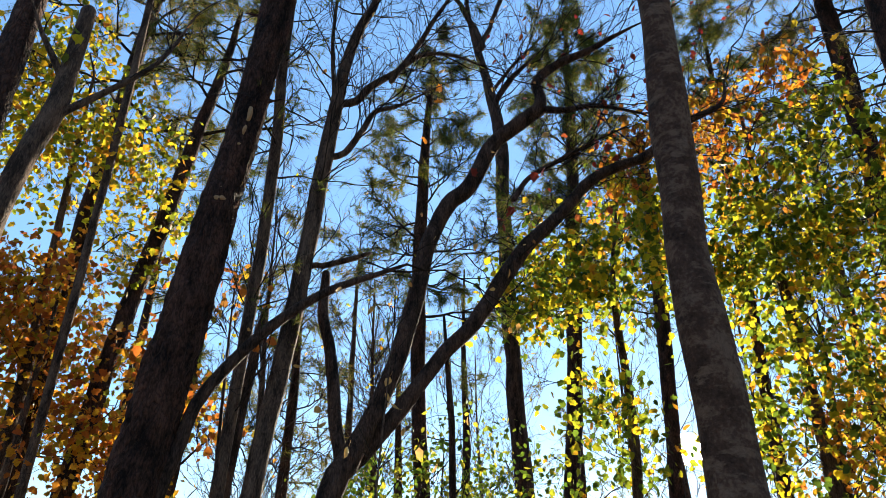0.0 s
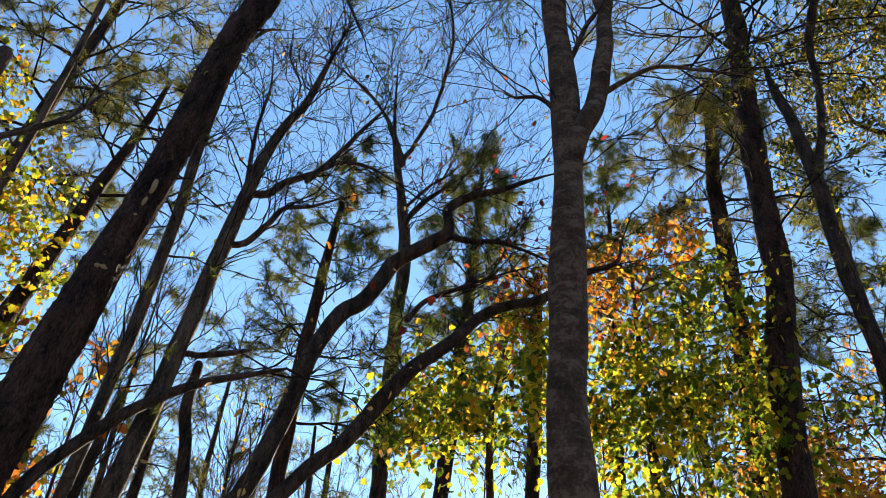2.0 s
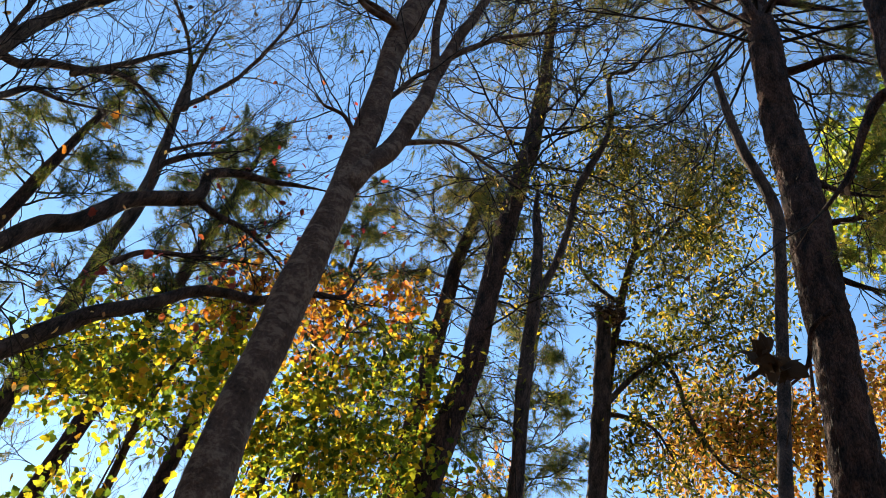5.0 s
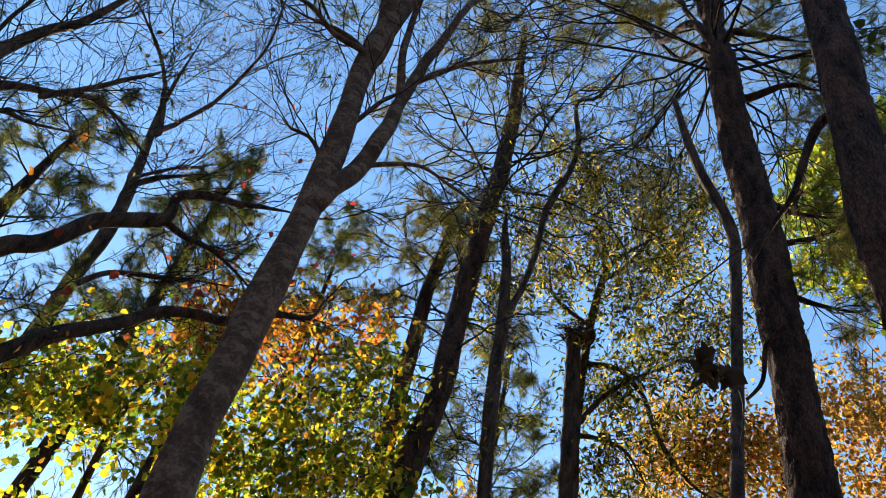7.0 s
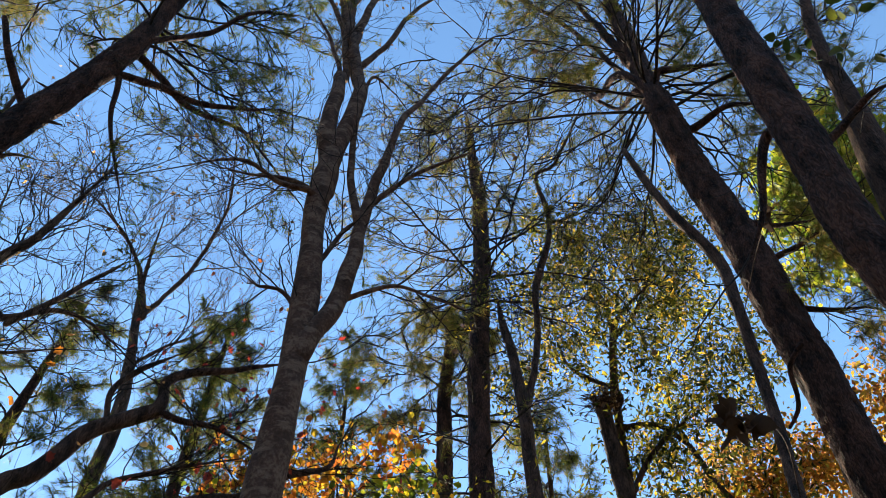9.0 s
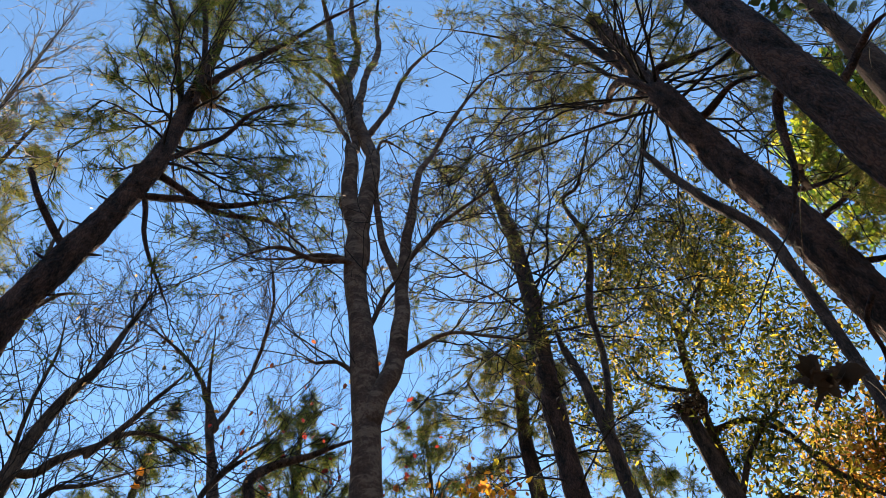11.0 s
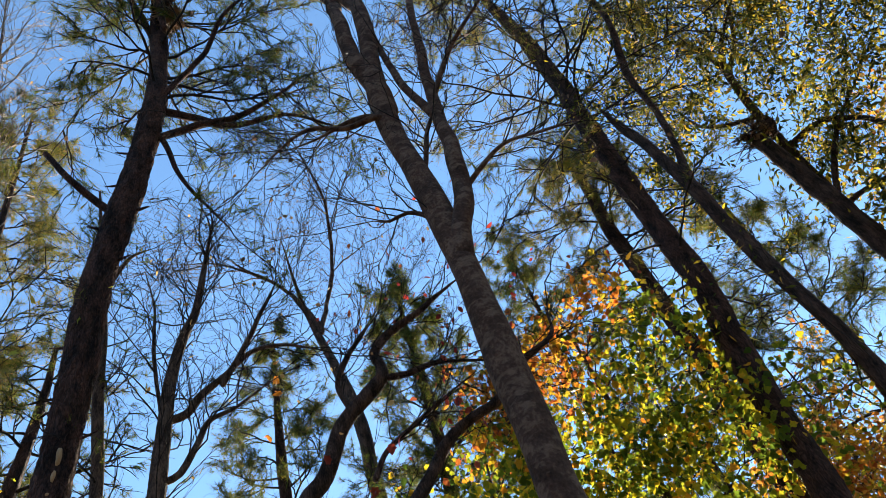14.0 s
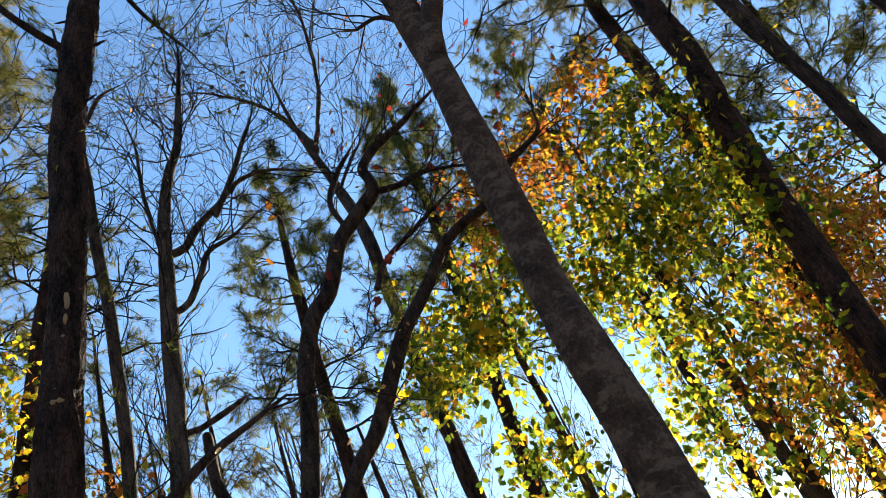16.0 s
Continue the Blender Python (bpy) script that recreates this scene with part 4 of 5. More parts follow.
pine_n = Tree("pine_tree", "large pine with dark plated bark and heavy branches", PINE_BARK, [(6.33, 2.12, 5.38, 0.213), (6.26, 2.09, 6.99, 0.219), (6.17, 2.06, 8.70, 0.225), (6.02, 2.09, 10.26, 0.223), (5.81, 2.03, 12.26, 0.202), (6.38, 2.30, 13.79, 0.187), (6.44, 2.21, 15.87, 0.183), (6.48, 2.19, 18.36, 0.158)], 31, "pine", "pines", 40, 0.14, 0.05)
for ctrl in ([(6.41, 2.22, 14.16, 0.115), (6.34, 2.53, 16.70, 0.110), (5.89, 2.66, 18.83, 0.081)],
             [(5.90, 1.78, 12.97, 0.066), (6.05, 1.41, 12.62, 0.059), (6.19, 1.00, 12.16, 0.035)],
             [(5.72, 2.01, 12.18, 0.071), (5.48, 2.25, 13.23, 0.072), (5.96, 3.06, 14.36, 0.064), (5.67, 3.65, 16.44, 0.055)],
             [(6.15, 1.95, 11.43, 0.060), (6.29, 1.39, 11.47, 0.050), (6.42, 0.94, 11.01, 0.032)],
             [(6.21, 2.07, 9.32, 0.058), (6.35, 1.71, 8.92, 0.042), (6.45, 1.36, 8.65, 0.026)],
             [(6.34, 2.05, 7.73, 0.044), (6.43, 1.78, 7.47, 0.036), (6.53, 1.40, 7.23, 0.026)],
             [(6.42, 1.95, 8.50, 0.041), (6.50, 1.67, 8.49, 0.033), (6.56, 1.31, 8.51, 0.019)],
             [(5.84, 2.03, 12.01, 0.052), (5.69, 2.19, 12.71, 0.045), (6.15, 2.87, 13.75, 0.040), (5.92, 3.37, 15.18, 0.034), (5.58, 3.98, 17.30, 0.026)],
             [(6.40, 2.24, 13.65, 0.050), (6.28, 2.62, 15.32, 0.050), (6.09, 3.14, 18.27, 0.053), (4.87, 3.38, 18.82, 0.040), (3.53, 3.64, 18.81, 0.027)]):
    pine_n.limb(ctrl, 8, 1.1, 2, 3, sides=9, start=0.6)
pine_n.limb([(5.51, 1.80, 6.46, 0.024), (5.53, 2.00, 6.35, 0.024), (5.65, 2.11, 6.15, 0.022), (5.69, 2.19, 6.04, 0.021), (5.70, 2.33, 5.95, 0.014)], sides=8, name="broken_branch", wobble=0.12)
pine_n.whorls(11.5, 19.0, 4.2, 64, top=0.6, depth=2, kids=5, radius=0.03)
pine_n.twigs().needles(NEEDLES_OLIVE, keep=0.6)

slim = Tree("slim_tree", "slim dead dark tree leaning against the large pine", DARK_BARK, [(4.64, 2.05, 4.23, 0.050), (4.92, 2.12, 4.93, 0.052), (5.15, 2.16, 5.63, 0.054), (5.32, 2.18, 6.38, 0.056), (5.38, 2.12, 7.21, 0.060), (5.43, 2.11, 7.98, 0.066), (5.20, 2.27, 8.86, 0.060), (5.07, 2.36, 9.63, 0.050), (4.96, 2.40, 10.37, 0.036)], 32, "tree", "", 14, 0.06, 0.07)
slim.along(slim.trunk, 5, 0.6, 1, 2, start=0.6)
slim.twigs()

pine_o = Tree("pine_tree", "thick pine with dark plated bark leaning over the path", PINE_BARK, [(3.86, 0.49, 4.79, 0.150), (3.85, 0.50, 5.50, 0.153), (3.86, 0.42, 6.64, 0.157), (3.86, 0.29, 8.25, 0.168), (3.82, 0.12, 11.00, 0.140), (3.73, -0.14, 14.50, 0.110), (3.59, -0.45, 18.00, 0.060)], 33, "pine", "pines", 40, 0.14, 0.05)
pine_o.limb([(3.94, 0.59, 6.99, 0.045), (3.91, 0.78, 6.68, 0.039), (3.88, 0.95, 6.24, 0.033), (3.82, 1.16, 5.89, 0.017)], 4, 0.8).limb([(3.98, 0.09, 6.53, 0.033), (3.98, -0.11, 6.55, 0.028), (3.97, -0.24, 6.46, 0.020)], 4, 0.8)
pine_o.twigs()
pine_o.tips = []

far_pine = Tree("pine_tree", "full pine with olive green needles beside the clearing", PINE_BARK, [(-5.0, 8.8, 2.0, 0.15), (-5.0, 8.8, 8.0, 0.12), (-4.9, 8.9, 13.0, 0.08), (-4.9, 8.9, 18.5, 0.03)], 34, "pine", "pines", 12)
far_pine.whorls(8.0, 18.0, 2.1, 48, depth=2, kids=5, radius=0.03)
far_pine.twigs().needles(NEEDLES_OLIVE, keep=0.7)

dark_pine = Tree("pine_tree", "young pine with dense dark bluish needles", PINE_BARK, [(9.4, 9.6, 2.0, 0.12), (9.45, 9.5, 7.0, 0.09), (9.5, 9.4, 11.0, 0.05), (9.5, 9.3, 12.5, 0.02)], 35, "pine", "pines", 10)
dark_pine.whorls(5.0, 12.0, 2.5, 44, depth=2, kids=5, radius=0.03)
dark_pine.twigs().needles(NEEDLES, keep=0.7)

deep_pine = Tree("pine_tree", "pine with a full dark green top behind the maples", PINE_BARK, [(5.9, 12.7, 2.0, 0.13), (5.95, 12.7, 8.0, 0.1), (6.0, 12.6, 12.5, 0.06), (6.0, 12.6, 15.4, 0.02)], 36, "pine", "pines", 10)
deep_pine.whorls(9.0, 15.2, 2.0, 34, depth=2, kids=5, radius=0.03)
deep_pine.twigs().needles(NEEDLES, keep=0.7)

blue_pine = Tree("pine_tree", "pine with bluish dark needles behind golden maple leaves", PINE_BARK, [(7.9, 12.8, 2.0, 0.12), (7.9, 12.8, 7.0, 0.09), (7.85, 12.8, 11.0, 0.05), (7.8, 12.8, 13.0, 0.02)], 37, "pine", "pines", 10)
blue_pine.whorls(6.5, 12.8, 2.1, 30, depth=2, kids=5, radius=0.03)
blue_pine.twigs().needles(NEEDLES, keep=0.7)

# ---- trees: autumn leaves ----
gold = Tree("maple_tree", "maple full of lime green and golden leaves", GREY_BARK, [(2.2, 8.6, 1.5, 0.07), (2.3, 8.5, 3.5, 0.06), (2.2, 8.4, 5.5, 0.04), (2.3, 8.3, 6.6, 0.015)], 41, "maple", "maples", 10)
gold.cloud((2.0, 8.3, 5.4), (0.85, 0.6, 1.0), 49, 0.45, 1, 3, (2.3, 8.5, 3.8), 0.3)
gold.cloud((1.6, 8.8, 5.3), (0.45, 0.5, 0.7), 21, 0.45, 1, 3, (2.3, 8.4, 4.2), 0.3)
gold.cloud((2.5, 8.3, 6.5), (0.9, 0.6, 0.6), 35, 0.45, 1, 3, (2.3, 8.4, 5.2), 0.3)
gold.cloud((1.95, 8.4, 3.8), (0.5, 0.6, 1.1), 21, 0.45, 1, 3, (2.2, 8.6, 2.6), 0.3)
gold.twigs().single_leaves(200, 0.1, ONE_LIME).leaves(STAR, LEAF_LIME, 0.098, 4, 0.15)

gold_b = Tree("maple_tree", "broad maple with yellow-green leaves and a rusty top", GREY_BARK, [(4.3, 8.0, 1.5, 0.09), (4.2, 7.9, 4.0, 0.07), (4.0, 7.7, 6.0, 0.045), (3.9, 7.6, 8.2, 0.015)], 42, "maple", "maples", 10)
gold_b.cloud((4.0, 7.5, 5.7), (1.2, 0.65, 1.0), 63, 0.45, 1, 3, (4.2, 7.9, 4.2), 0.3)
gold_b.cloud((4.6, 7.1, 6.5), (0.9, 0.6, 0.6), 35, 0.45, 1, 3, (4.1, 7.8, 5.2), 0.3)
gold_b.cloud((5.0, 7.1, 5.2), (0.9, 0.6, 0.9), 42, 0.45, 1, 3, (4.2, 7.9, 4.0), 0.3)
gold_b.cloud((4.5, 7.4, 3.7), (1.1, 0.65, 1.1), 42, 0.45, 1, 3, (4.3, 7.9, 2.8), 0.3)
gold_b.cloud((3.4, 7.9, 5.4), (0.8, 0.65, 1.0), 35, 0.45, 1, 3, (4.2, 7.9, 3.6), 0.3)
gold_b.twigs().single_leaves(250, 0.1, ONE_LIME).leaves(STAR, LEAF_LIME, 0.098, 4, 0.15)
gold_b.cloud((3.4, 7.7, 7.4), (0.9, 0.6, 0.5), 35, 0.45, 1, 3, (4.0, 7.7, 6.2), 0.3)
gold_b.cloud((4.2, 7.4, 7.3), (0.7, 0.6, 0.4), 21, 0.45, 1, 3, (4.0, 7.7, 6.4), 0.3)
gold_b.cloud((2.5, 8.1, 7.0), (0.45, 0.4, 0.25), 7, 0.45, 1, 3, (3.4, 7.8, 6.0), 0.3)
gold_b.twigs(name="upper_branchwork").leaves(STAR, LEAF_ORANGE, 0.1, 4, 0.14, label="rusty orange top leaves", name="upper_foliage")

yellow = Tree("maple_tree", "maple with bright yellow leaves", GREY_BARK, [(-4.9, 8.3, 1.5, 0.09), (-4.8, 8.1, 4.0, 0.07), (-4.8, 7.8, 6.5, 0.04), (-4.8, 7.6, 8.2, 0.015)], 43, "maple", "maples", 10)
yellow.cloud((-5.1, 7.4, 7.1), (0.9, 0.5, 1.1), 52, 0.42, 1, 3, (-4.8, 7.9, 5.6), 0.22)
yellow.cloud((-4.3, 7.9, 6.5), (1.0, 0.5, 1.3), 48, 0.42, 1, 3, (-4.8, 7.9, 5.0), 0.22)
yellow.cloud((-5.9, 8.1, 8.3), (1.1, 0.6, 1.3), 35, 0.42, 1, 3, (-4.8, 7.7, 6.8), 0.22)
yellow.twigs().single_leaves(200, 0.095, ONE_YELLOW).leaves(STAR, LEAF_YELLOW, 0.09, 5, 0.15)

orange = Tree("maple_tree", "young maple with orange and rust leaves", GREY_BARK, [(-4.6, 7.9, 1.0, 0.06), (-4.5, 7.8, 3.0, 0.045), (-4.5, 7.8, 5.3, 0.012)], 44, "maple", "maples", 10)
orange.cloud((-4.6, 7.7, 4.6), (1.1, 0.5, 1.0), 57, 0.42, 1, 3, (-4.5, 7.8, 3.0), 0.22)
orange.cloud((-4.0, 8.0, 3.3), (1.2, 0.5, 0.9), 57, 0.42, 1, 3, (-4.5, 7.8, 2.0), 0.22)
orange.cloud((-5.2, 8.4, 4.3), (1.0, 0.6, 1.2), 56, 0.45, 1, 3, (-4.5, 7.8, 2.4), 0.3)
orange.twigs().leaves(STAR, LEAF_ORANGE, 0.09, 6, 0.15)

red_shoot = Tree("maple_sapling", "slender maple sapling with scattered red and orange leaves", DARK_BARK, [(-1.9, 6.7, 0.5, 0.025), (-1.95, 6.6, 2.5, 0.02), (-2.05, 6.6, 4.0, 0.012), (-2.1, 6.6, 5.0, 0.005)], 54, "sapling", "", 8)
red_shoot.cloud((-2.05, 6.6, 4.1), (0.35, 0.4, 0.6), 21, 0.4, 1, 3, (-2.0, 6.6, 3.0), 0.2)
red_shoot.twigs().thin(0.6).leaves(STAR, LEAF_ORANGE, 0.09, 2, 0.08)

low = Tree("shrub", "far shrub with light green and yellow leaves", GREY_BARK, [(-0.1, 12.3, 0.6, 0.04), (0.0, 12.2, 2.0, 0.03), (0.1, 12.1, 4.2, 0.01)], 45, "shrub", "", 8)
low.cloud((-0.1, 12.0, 3.6), (1.8, 1.2, 0.8), 77, 0.5, 1, 3, (0, 12.2, 2.2))
low.twigs().leaves(OVAL, LEAF_GREEN, 0.1, 4, 0.14)

rust_oak = Tree("oak_tree", "oak with dense rusty gold leaves", DARK_BARK, [(12.4, 5.2, 2.0, 0.16), (12.3, 5.0, 6.0, 0.12), (12.2, 4.7, 9.0, 0.07), (12.2, 4.5, 11.5, 0.02)], 46, "oak", "", 10)
rust_oak.cloud((11.8, 5.5, 9.3), (1.6, 1.2, 1.2), 99, 0.6, 1, 3, (12.3, 5.0, 7.0))
rust_oak.cloud((12.6, 3.2, 10.0), (1.0, 1.2, 2.2), 99, 0.6, 1, 3, (12.3, 4.9, 7.5))
rust_oak.cloud((12.0, 4.9, 8.4), (1.7, 1.2, 1.6), 60, 0.6, 1, 3, (12.3, 5.0, 6.5))
rust_oak.twigs().leaves(OVAL, LEAF_RUST, 0.105, 9, 0.2)

lime = Tree("tulip_tree", "tree with bright yellow-green leaves high up", DARK_BARK, [(13.8, 2.8, 2.0, 0.2), (13.7, 2.7, 9.0, 0.15), (13.5, 2.5, 15.0, 0.08), (13.2, 2.4, 19.0, 0.02)], 47, "tree", "", 10)
lime.cloud((12.8, 2.3, 16.0), (1.7, 1.6, 3.4), 200, 0.6, 1, 3, (13.6, 2.6, 12.0))
lime.cloud((13.2, 0.9, 13.5), (1.5, 1.5, 3.0), 120, 0.6, 1, 3, (13.6, 2.5, 11.0))
lime.twigs().leaves(STAR, LEAF_GREEN, 0.17, 5, 0.16)


# ---- trees: farther off ----
for n, (x, y, h, reach, z0) in enumerate([(-2.6, 20.0, 12.5, 2.8, 4.0), (-6.6, 14.8, 13.0, 1.7, 5.0), (-3.6, 17.0, 8.5, 1.8, 3.5), (0.6, 18.0, 10.5, 2.2, 4.0), (-0.9, 15.5, 7.5, 1.9, 3.0), (3.6, 19.0, 11.0, 2.2, 4.0), (-4.9, 13.6, 11.5, 1.9, 4.0), (-8.4, 15.0, 14.0, 2.4, 4.0), (-3.1, 14.6, 10.0, 2.0, 3.0)]):
    p = Tree("pine_tree", "distant pine with thin drooping boughs", PINE_BARK, [(x, y, 2.0, 0.14), (x + 0.1, y, h * 0.5, 0.1), (x, y + 0.1, h * 0.8, 0.06), (x, y, h, 0.02)], 60 + n, "pine", "pines", 10)
    p.whorls(z0, h, reach, 18 if x < -3 else 8, depth=2, kids=4, radius=0.026)
    p.twigs().needles(NEEDLES if n % 3 == 0 else NEEDLES_OLIVE, 0.22, 28, keep=0.6, width=0.005)
for n, (x, y, h) in enumerate([(1.3, 24.0, 10.5), (0.4, 21.0, 9.0), (2.4, 22.0, 10.0), (-4.6, 19.0, 8.0), (7.4, 16.5, 10.0), (9.4, 15.0, 9.5), (6.2, 19.0, 10.5), (10.6, 17.5, 11.0), (4.6, 17.5, 9.0), (-1.6, 17.5, 8.0), (-3.0, 11.5, 8.5), (-4.1, 14.0, 9.5), (-1.3, 13.5, 8.0)]):
    p = Tree("bare_tree", "distant leafless tree with a haze of fine grey twigs", GREY_BARK, [(x, y, 2.0, 0.1), (x + 0.2, y, h * 0.4, 0.08), (x, y + 0.1, h * 0.7, 0.04), (x - 0.1, y, h, 0.012)], 70 + n, "tree", "bare trees", 10, twig=GREY_BARK)
    p.along(p.trunk, 26, 2.2, 2, 4, start=0.25)
    p.twigs()
    p.thin(0.06).leaves(OVAL, LEAF_YELLOW, 0.1, 1, 0.05)

russet = Tree("beech_tree", "thin tree with a mist of russet twigs and small leaves", DARK_BARK, [(8.6, 10.6, 1.5, 0.09), (8.6, 10.4, 4.0, 0.07), (8.7, 10.2, 7.0, 0.03), (8.7, 10.2, 8.6, 0.01)], 48, "tree", "", 10)
russet.cloud((7.6, 9.5, 5.4), (0.9, 1.0, 1.0), 30, 0.7, 1, 4, (8.6, 10.4, 4.0))
russet.cloud((9.2, 10.3, 7.0), (0.9, 1.0, 1.5), 35, 0.7, 1, 4, (8.6, 10.4, 4.5))
russet.cloud((8.6, 9.6, 4.2), (1.2, 1.0, 1.4), 40, 0.7, 1, 4, (8.6, 10.4, 3.0))
russet.cloud((7.1, 8.9, 5.2), (0.6, 0.8, 1.1), 40, 0.7, 1, 4, (8.6, 10.4, 3.6))
russet.twigs().leaves(OVAL, LEAF_RUST, 0.09, 6, 0.12)

hickory = Tree("hickory_tree", "slender hickory with dark limbs and scattered yellow leaves", DARK_BARK, [(5.6, 10.3, 1.5, 0.09), (5.6, 10.2, 3.5, 0.07), (5.7, 10.1, 5.5, 0.03), (5.6, 10.0, 7.0, 0.01)], 49, "tree", "", 10)
hickory.along(hickory.trunk, 26, 2.0, 2, 4, start=0.25)
hickory.cloud((5.3, 9.8, 4.2), (1.0, 1.0, 1.2), 35, 0.7, 1, 3, (5.6, 10.2, 3.0))
hickory.cloud((6.3, 10.2, 3.6), (0.9, 1.0, 1.1), 30, 0.7, 1, 3, (5.6, 10.2, 2.8))
hickory.twigs().leaves(OVAL, LEAF_YELLOW, 0.11, 2, 0.12)

young_oak = Tree("oak_sapling", "young oak with rusty gold leaves and tangled thin twigs", DARK_BARK, [(5.7, 7.9, 0.5, 0.035), (5.7, 7.8, 2.2, 0.028), (5.6, 7.8, 3.6, 0.018), (5.7, 7.7, 5.0, 0.008)], 53, "oak", "", 8)
young_oak.along(young_oak.trunk, 14, 1.3, 2, 4, start=0.3)
young_oak.cloud((5.2, 7.6, 3.3), (1.1, 0.6, 0.8), 49, 0.6, 1, 3, (5.7, 7.8, 2.2))
young_oak.cloud((6.2, 7.3, 4.0), (0.9, 0.6, 1.2), 63, 0.6, 1, 3, (5.6, 7.8, 2.8))
young_oak.cloud((6.4, 7.6, 3.0), (1.0, 0.6, 1.0), 63, 0.6, 1, 3, (5.7, 7.8, 2.0))
young_oak.twigs().leaves(OVAL, LEAF_ORANGE, 0.085, 5, 0.12)

side_tree = Tree("tree", "dark tree forking beside broad green leaves", DARK_BARK, [(4.59, 0.36, 5.60, 0.151), (4.59, 0.25, 6.38, 0.143), (4.60, 0.15, 7.06, 0.118), (4.60, 0.02, 7.79, 0.087), (4.60, -0.16, 8.66, 0.062), (4.58, -0.40, 9.42, 0.036)], 50, "tree", "", 20, 0.06, 0.08)
side_tree.along(side_tree.trunk, 8, 0.9, 1, 3, start=0.6)
side_tree.twigs()
side_tree.tips = []
side_tree.cloud((4.05, -0.15, 7.3), (0.5, 0.4, 0.7), 13, 0.4, 1, 3, (4.3, 0.1, 6.6))
side_tree.twigs(name="leafy_branchwork").leaves(OVAL, LEAF_DARK, 0.13, 1, 0.1)

haze = Tree("bare_tree", "leafless tree with fine twigs coloured pale for the sun on them", GREY_BARK, [(-4.0, 7.3, 2.0, 0.05), (-3.95, 7.0, 8.0, 0.045), (-4.15, 6.9, 11.5, 0.04), (-4.4, 6.65, 15.4, 0.03), (-4.6, 6.2, 19.0, 0.012)], 51, "tree", "bare trees", 12, twig=LIT_TWIG_BARK, top=6)
haze.along(haze.trunk, 44, 2.1, 2, 3, start=0.6)
haze.twigs()
haze.thin(0.04).leaves(OVAL, LEAF_TAN, 0.07, 1, 0.05)


# ---- small things: single leaves, bark chips, nest, dead leaves ----
def one_leaf(name, at, size, mat, parent, seed, shape=OVAL, curl=0.5, label=""):
    """A single curled leaf with its stalk."""
    rng = np.random.RandomState(seed)
    tv, tf = shape
    v = tv.copy()
    v[:, 2] += curl * (v[:, 0] - 0.4) ** 2 + curl * 0.9 * v[:, 1] ** 2
    d, w, z = turns(rng, 1, 1.0)
    m = np.stack([d[0], w[0], z[0]])
    v = np.asarray(at) + size * (v @ m)
    stalk, _, _ = tube(np.array([(*(np.asarray(at) - d[0] * size * 0.45 + (0, 0, size * 0.1)), 0.0012), (*np.asarray(at), 0.0015)]), 3)
    k = len(v)
    v = np.vstack([v, stalk.reshape(-1, 3)])
    q = tube_faces(2, 3) + k
    f = np.vstack([tf, q[:, [0, 1, 2]], q[:, [0, 2, 3]]])
    return mesh_from(name, v, f, mat, parent, label)


beech = Tree("beech_sapling", "thin beech sapling with pale sunlit curled leaves", GREY_BARK, [(-0.5, 5.3, 0.8, 0.012), (-0.45, 5.3, 2.0, 0.01), (-0.4, 5.35, 3.2, 0.007), (-0.35, 5.4, 4.2, 0.003)], 52, "sapling", "", 6)
for n, (x, y, z) in enumerate([(-0.81, 4.93, 2.95), (-0.82, 4.93, 2.81), (-0.39, 5.49, 3.36), (-0.40, 5.49, 3.15), (-0.39, 5.29, 3.95), (0.14, 5.5, 4.06), (-0.82, 5.24, 3.99), (-0.51, 4.97, 3.74),
                               (-0.13, 5.0, 2.71), (0.01, 5.0, 2.59), (0.09, 5.5, 3.83), (-0.38, 5.29, 4.08), (-0.44, 4.98, 3.63), (-0.25, 5.1, 2.85), (-0.62, 5.1, 2.72), (0.2, 5.3, 3.0), (-0.3, 5.2, 3.02)]):
    i = int(np.argmin(abs(beech.trunk[:, 2] - (z - 0.25))))
    beech.paths.append(spline([(*beech.trunk[i, :3], 0.004), ((x + beech.trunk[i, 0]) / 2, (y + beech.trunk[i, 1]) / 2, z - 0.02, 0.003), (x, y, z, 0.0015)], 0.1))
    one_leaf("leaf", (x, y, z), 0.095, LEAF_TAN, beech.root, 200 + n, curl=0.7)
beech.twigs()

for n, (x, y, z) in enumerate([(-0.05, 6.3, 7.2), (-0.11, 6.3, 7.0), (-0.05, 6.3, 6.78), (-0.23, 6.3, 6.3), (0.98, 6.05, 5.75), (0.9, 6.05, 5.7), (0.52, 6.1, 5.2), (0.59, 6.1, 5.12), (0.66, 6.08, 5.3), (1.1, 6.15, 6.96), (0.31, 6.2, 5.75), (1.7, 6.1, 6.1), (1.55, 6.1, 6.15), (0.62, 6.1, 5.2)]):
    one_leaf("leaf", (x, y, z), 0.11, LEAF_RED if n > 3 else LEAF_ORANGE, fork.root, 240 + n, STAR, 0.4)


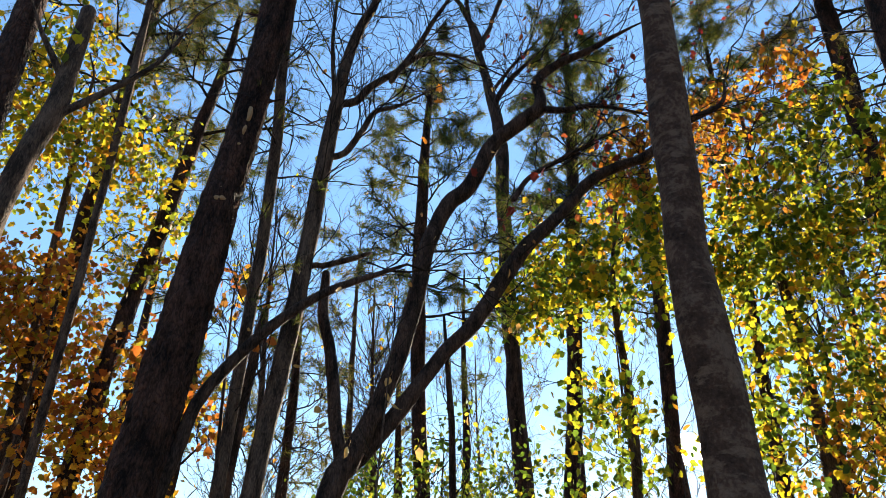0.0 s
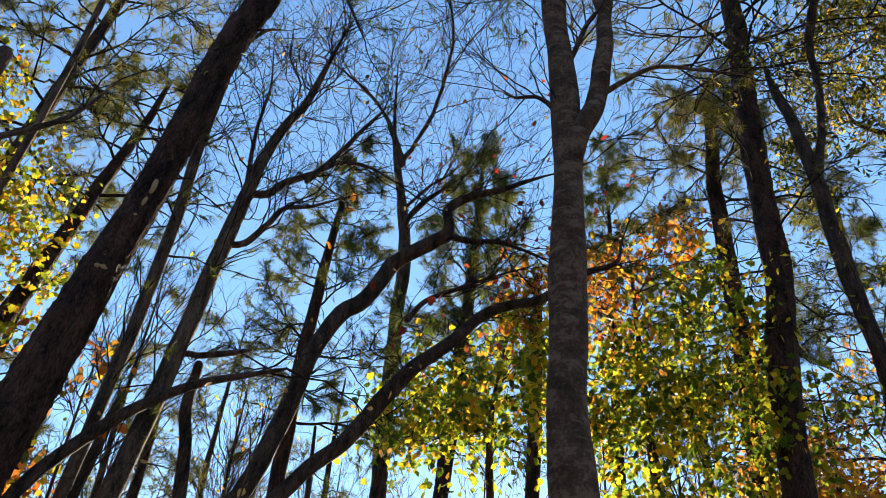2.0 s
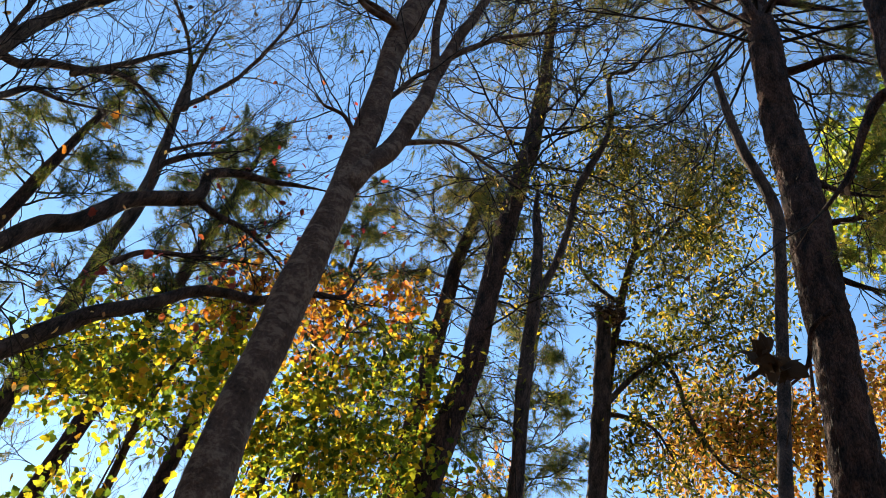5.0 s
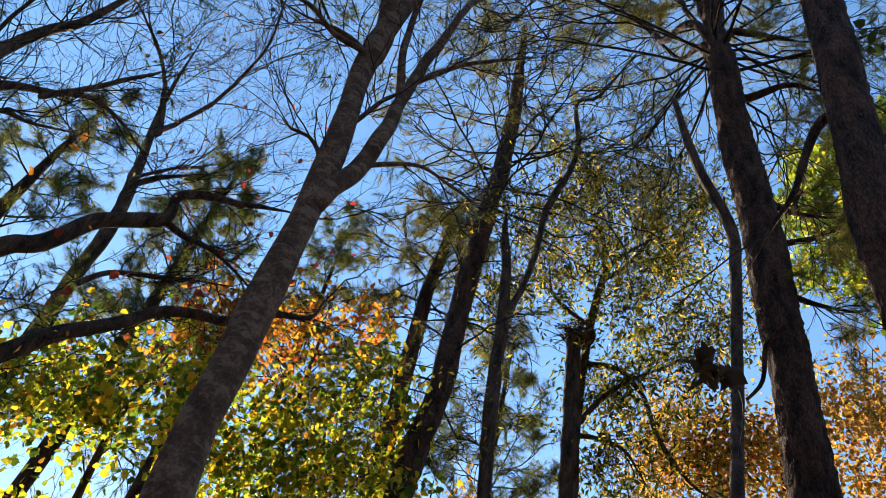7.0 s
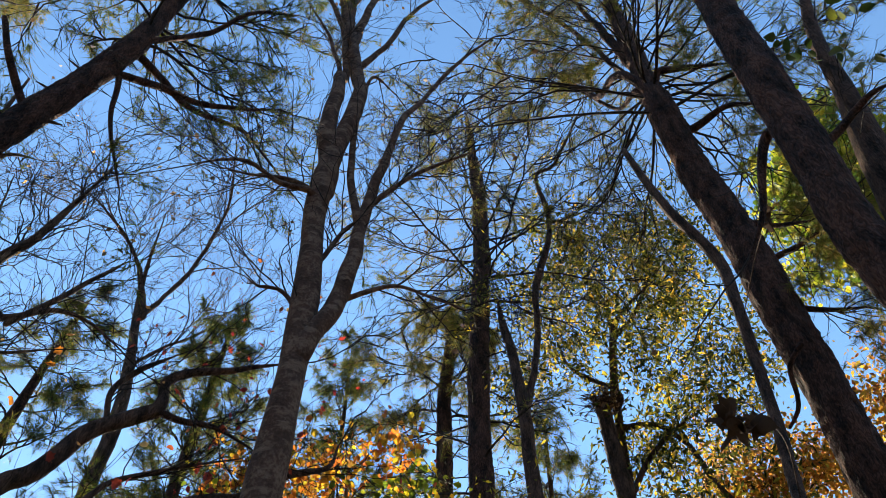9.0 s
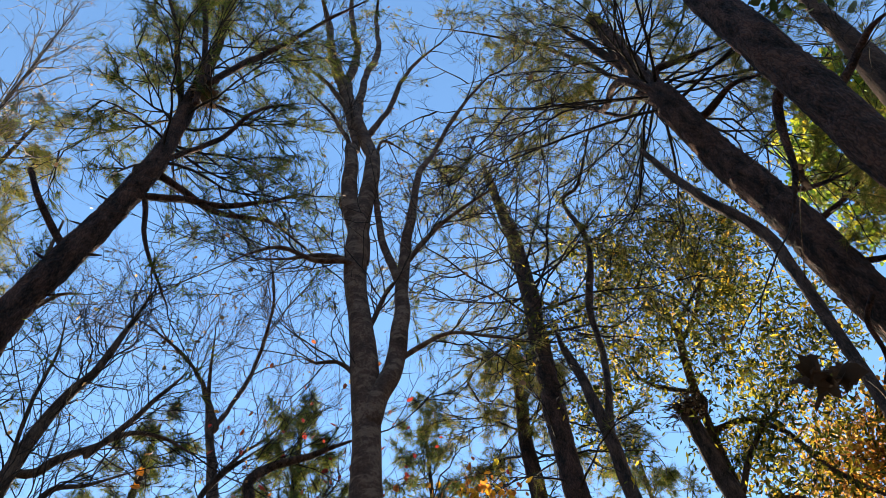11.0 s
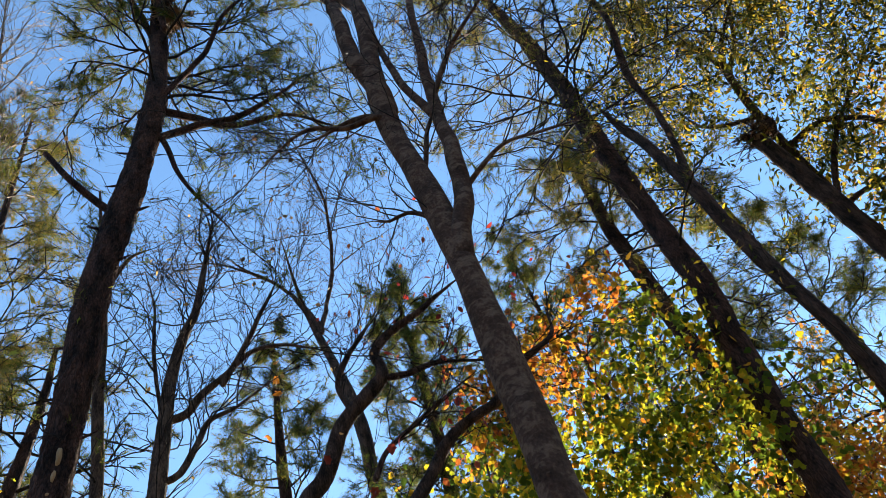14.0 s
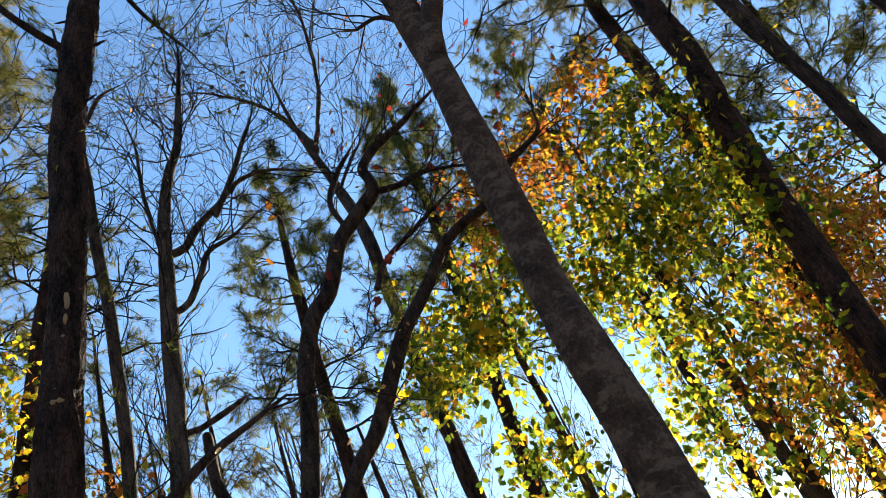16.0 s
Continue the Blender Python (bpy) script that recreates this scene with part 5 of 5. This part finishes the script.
def bark_chip(at, long, wide, seed):
    """A pale flake of bare wood on the near pine's bark, with a ragged outline."""
    rng = np.random.RandomState(seed)
    t = pine_near.trunk
    i = int(np.argmin(abs(t[:, 2] - at[2])))
    face = unit(np.array([-t[i, 0], -t[i, 1], 0]))
    across, up = np.cross((0, 0, 1.0), face), unit(t[i + 1, :3] - t[i, :3])
    c = np.array([0.0, 0.0, 0.0]) + t[i, :3] + up * (at[2] - t[i, 2]) + across * at[0] + face * (math.sqrt(max(0.001, t[i, 3] ** 2 - at[0] ** 2)) + 0.012)
    k = 14
    a = np.arange(k) * 2 * np.pi / k
    r = 0.7 + 0.5 * rng.uniform(size=k)
    rim = c + np.outer(np.cos(a) * r * wide, across) + np.outer(np.sin(a) * r * long, up)
    v = np.vstack([rim, rim - face * 0.03, [c + face * 0.006]])
    f = [(j, (j + 1) % k, 2 * k) for j in range(k)] + [(j, k + j, k + (j + 1) % k) for j in range(k)] + [(j, k + (j + 1) % k, (j + 1) % k) for j in range(k)]
    mesh_from("bark_chip", v, f, PALE_WOOD, pine_near.root, "pale chip of bare wood")


for n, (off, z, long, wide) in enumerate([(0.02, 5.58, 0.085, 0.024), (0.015, 5.4, 0.05, 0.016), (0.0, 5.25, 0.016, 0.027), (-0.02, 4.7, 0.025, 0.052), (-0.04, 4.76, 0.055, 0.014), (0.11, 4.93, 0.05, 0.014)]):
    bark_chip((off, 0, z), long, wide, 300 + n)


def twig_nest(name, label, at, radius, count, seed, mat):
    """An untidy ball of dry twigs and leaves."""
    rng = np.random.RandomState(seed)
    root = tagged(new(name), label, "nest")
    root.location = at
    bpy.context.view_layer.update()
    paths = []
    for k in range(count):
        p = np.asarray(at) + rng.normal(size=3) * radius * (0.5, 0.5, 0.32)
        d = unit(rng.normal(size=3) * (1, 1, 0.35)) * radius * rng.uniform(0.5, 1.2)
        paths.append(np.array([(*(p - d), 0.006), (*(p + rng.normal(size=3) * 0.03), 0.008), (*(p + d), 0.004)]))
    twig_mesh("twig_mass", paths, mat, root)
    leaf_mesh("leaf_mass", np.asarray(at) + rng.normal(size=(count, 3)) * radius * 0.4, 0.12, OVAL, LEAF_BROWN, root, rng)


twig_nest("twig_nest", "dark untidy nest of twigs on a broken trunk", (8.48, 6.66, 10.68), 0.3, 120, 310, DARK_BARK)
twig_nest("needle_clump", "brown clump of fallen needles caught in a pine's fork", (-0.85, 4.59, 12.82), 0.22, 80, 311, LEAF_BROWN)


def dead_leaves(at, size, count, seed, twig):
    root = tagged(new("dead_leaf_cluster"), "curled dark brown dead leaves hanging on a thin twig", "leaves")
    root.location = at
    bpy.context.view_layer.update()
    twig_mesh("hanging_twig", [spline(twig, 0.1)], DARK_BARK, root)
    rng = np.random.RandomState(seed)
    for k in range(count):
        one_leaf("leaf", np.asarray(at) + rng.normal(size=3) * size * 0.22, size, LEAF_DEAD, root, seed * 7 + k, STAR, 0.9)


dead_leaves((3.01, 1.34, 4.13), 0.17, 9, 320, [(4.85, 2.1, 4.75, 0.006), (4.4, 1.8, 4.9, 0.005), (3.5, 1.5, 4.6, 0.004), (3.01, 1.34, 4.13, 0.002)])
dead_leaves((4.37, 1.08, 6.73), 0.14, 4, 321, [(5.37, 2.13, 7.0, 0.006), (4.9, 1.5, 7.1, 0.005), (4.37, 1.08, 6.73, 0.002)])

# ---- woods added behind the camera, out of view, to dim the skylight ----
def woods():
    rng = np.random.RandomState(77)
    paths, at, way = [], [], []
    for k in range(44):
        a = radians(rng.uniform(105, 292))
        d = rng.uniform(12, 26)
        x, y, h = d * math.sin(a), d * math.cos(a), rng.uniform(13, 19)
        lean = rng.normal(size=2) * 0.4
        paths.append(spline([(x, y, -0.05, 0.2), (x + lean[0] * 0.4, y + lean[1] * 0.4, h * 0.5, 0.14), (x + lean[0], y + lean[1], h, 0.03)], 1.5))
        for j in range(60):
            z = rng.uniform(0.25, 1.0) * h
            b, r = rng.uniform(0, 6.3), rng.uniform(0.5, 2.6) * (1.2 - 0.6 * z / h)
            p0, p1 = np.array((x, y, z)), np.array((x + r * math.cos(b), y + r * math.sin(b), z + 0.3 * r))
            paths.append(np.array([(*p0, 0.02), (*((p0 + p1) / 2), 0.014), (*p1, 0.005)]))
            for q in range(4):
                at.append(p0 + (p1 - p0) * rng.uniform(0.4, 1.05) + rng.normal(size=3) * 0.3)
    root = tagged(new("woods"), "unseen mixed woods added behind the clearing to dim the skylight", "woods", kind="stuff")
    twig_mesh("stem_mass", paths, PINE_BARK, root, sides=5)
    leaf_mesh("leaf_mass", at, 0.5, OVAL, LEAF_RUST, root, rng)


woods()
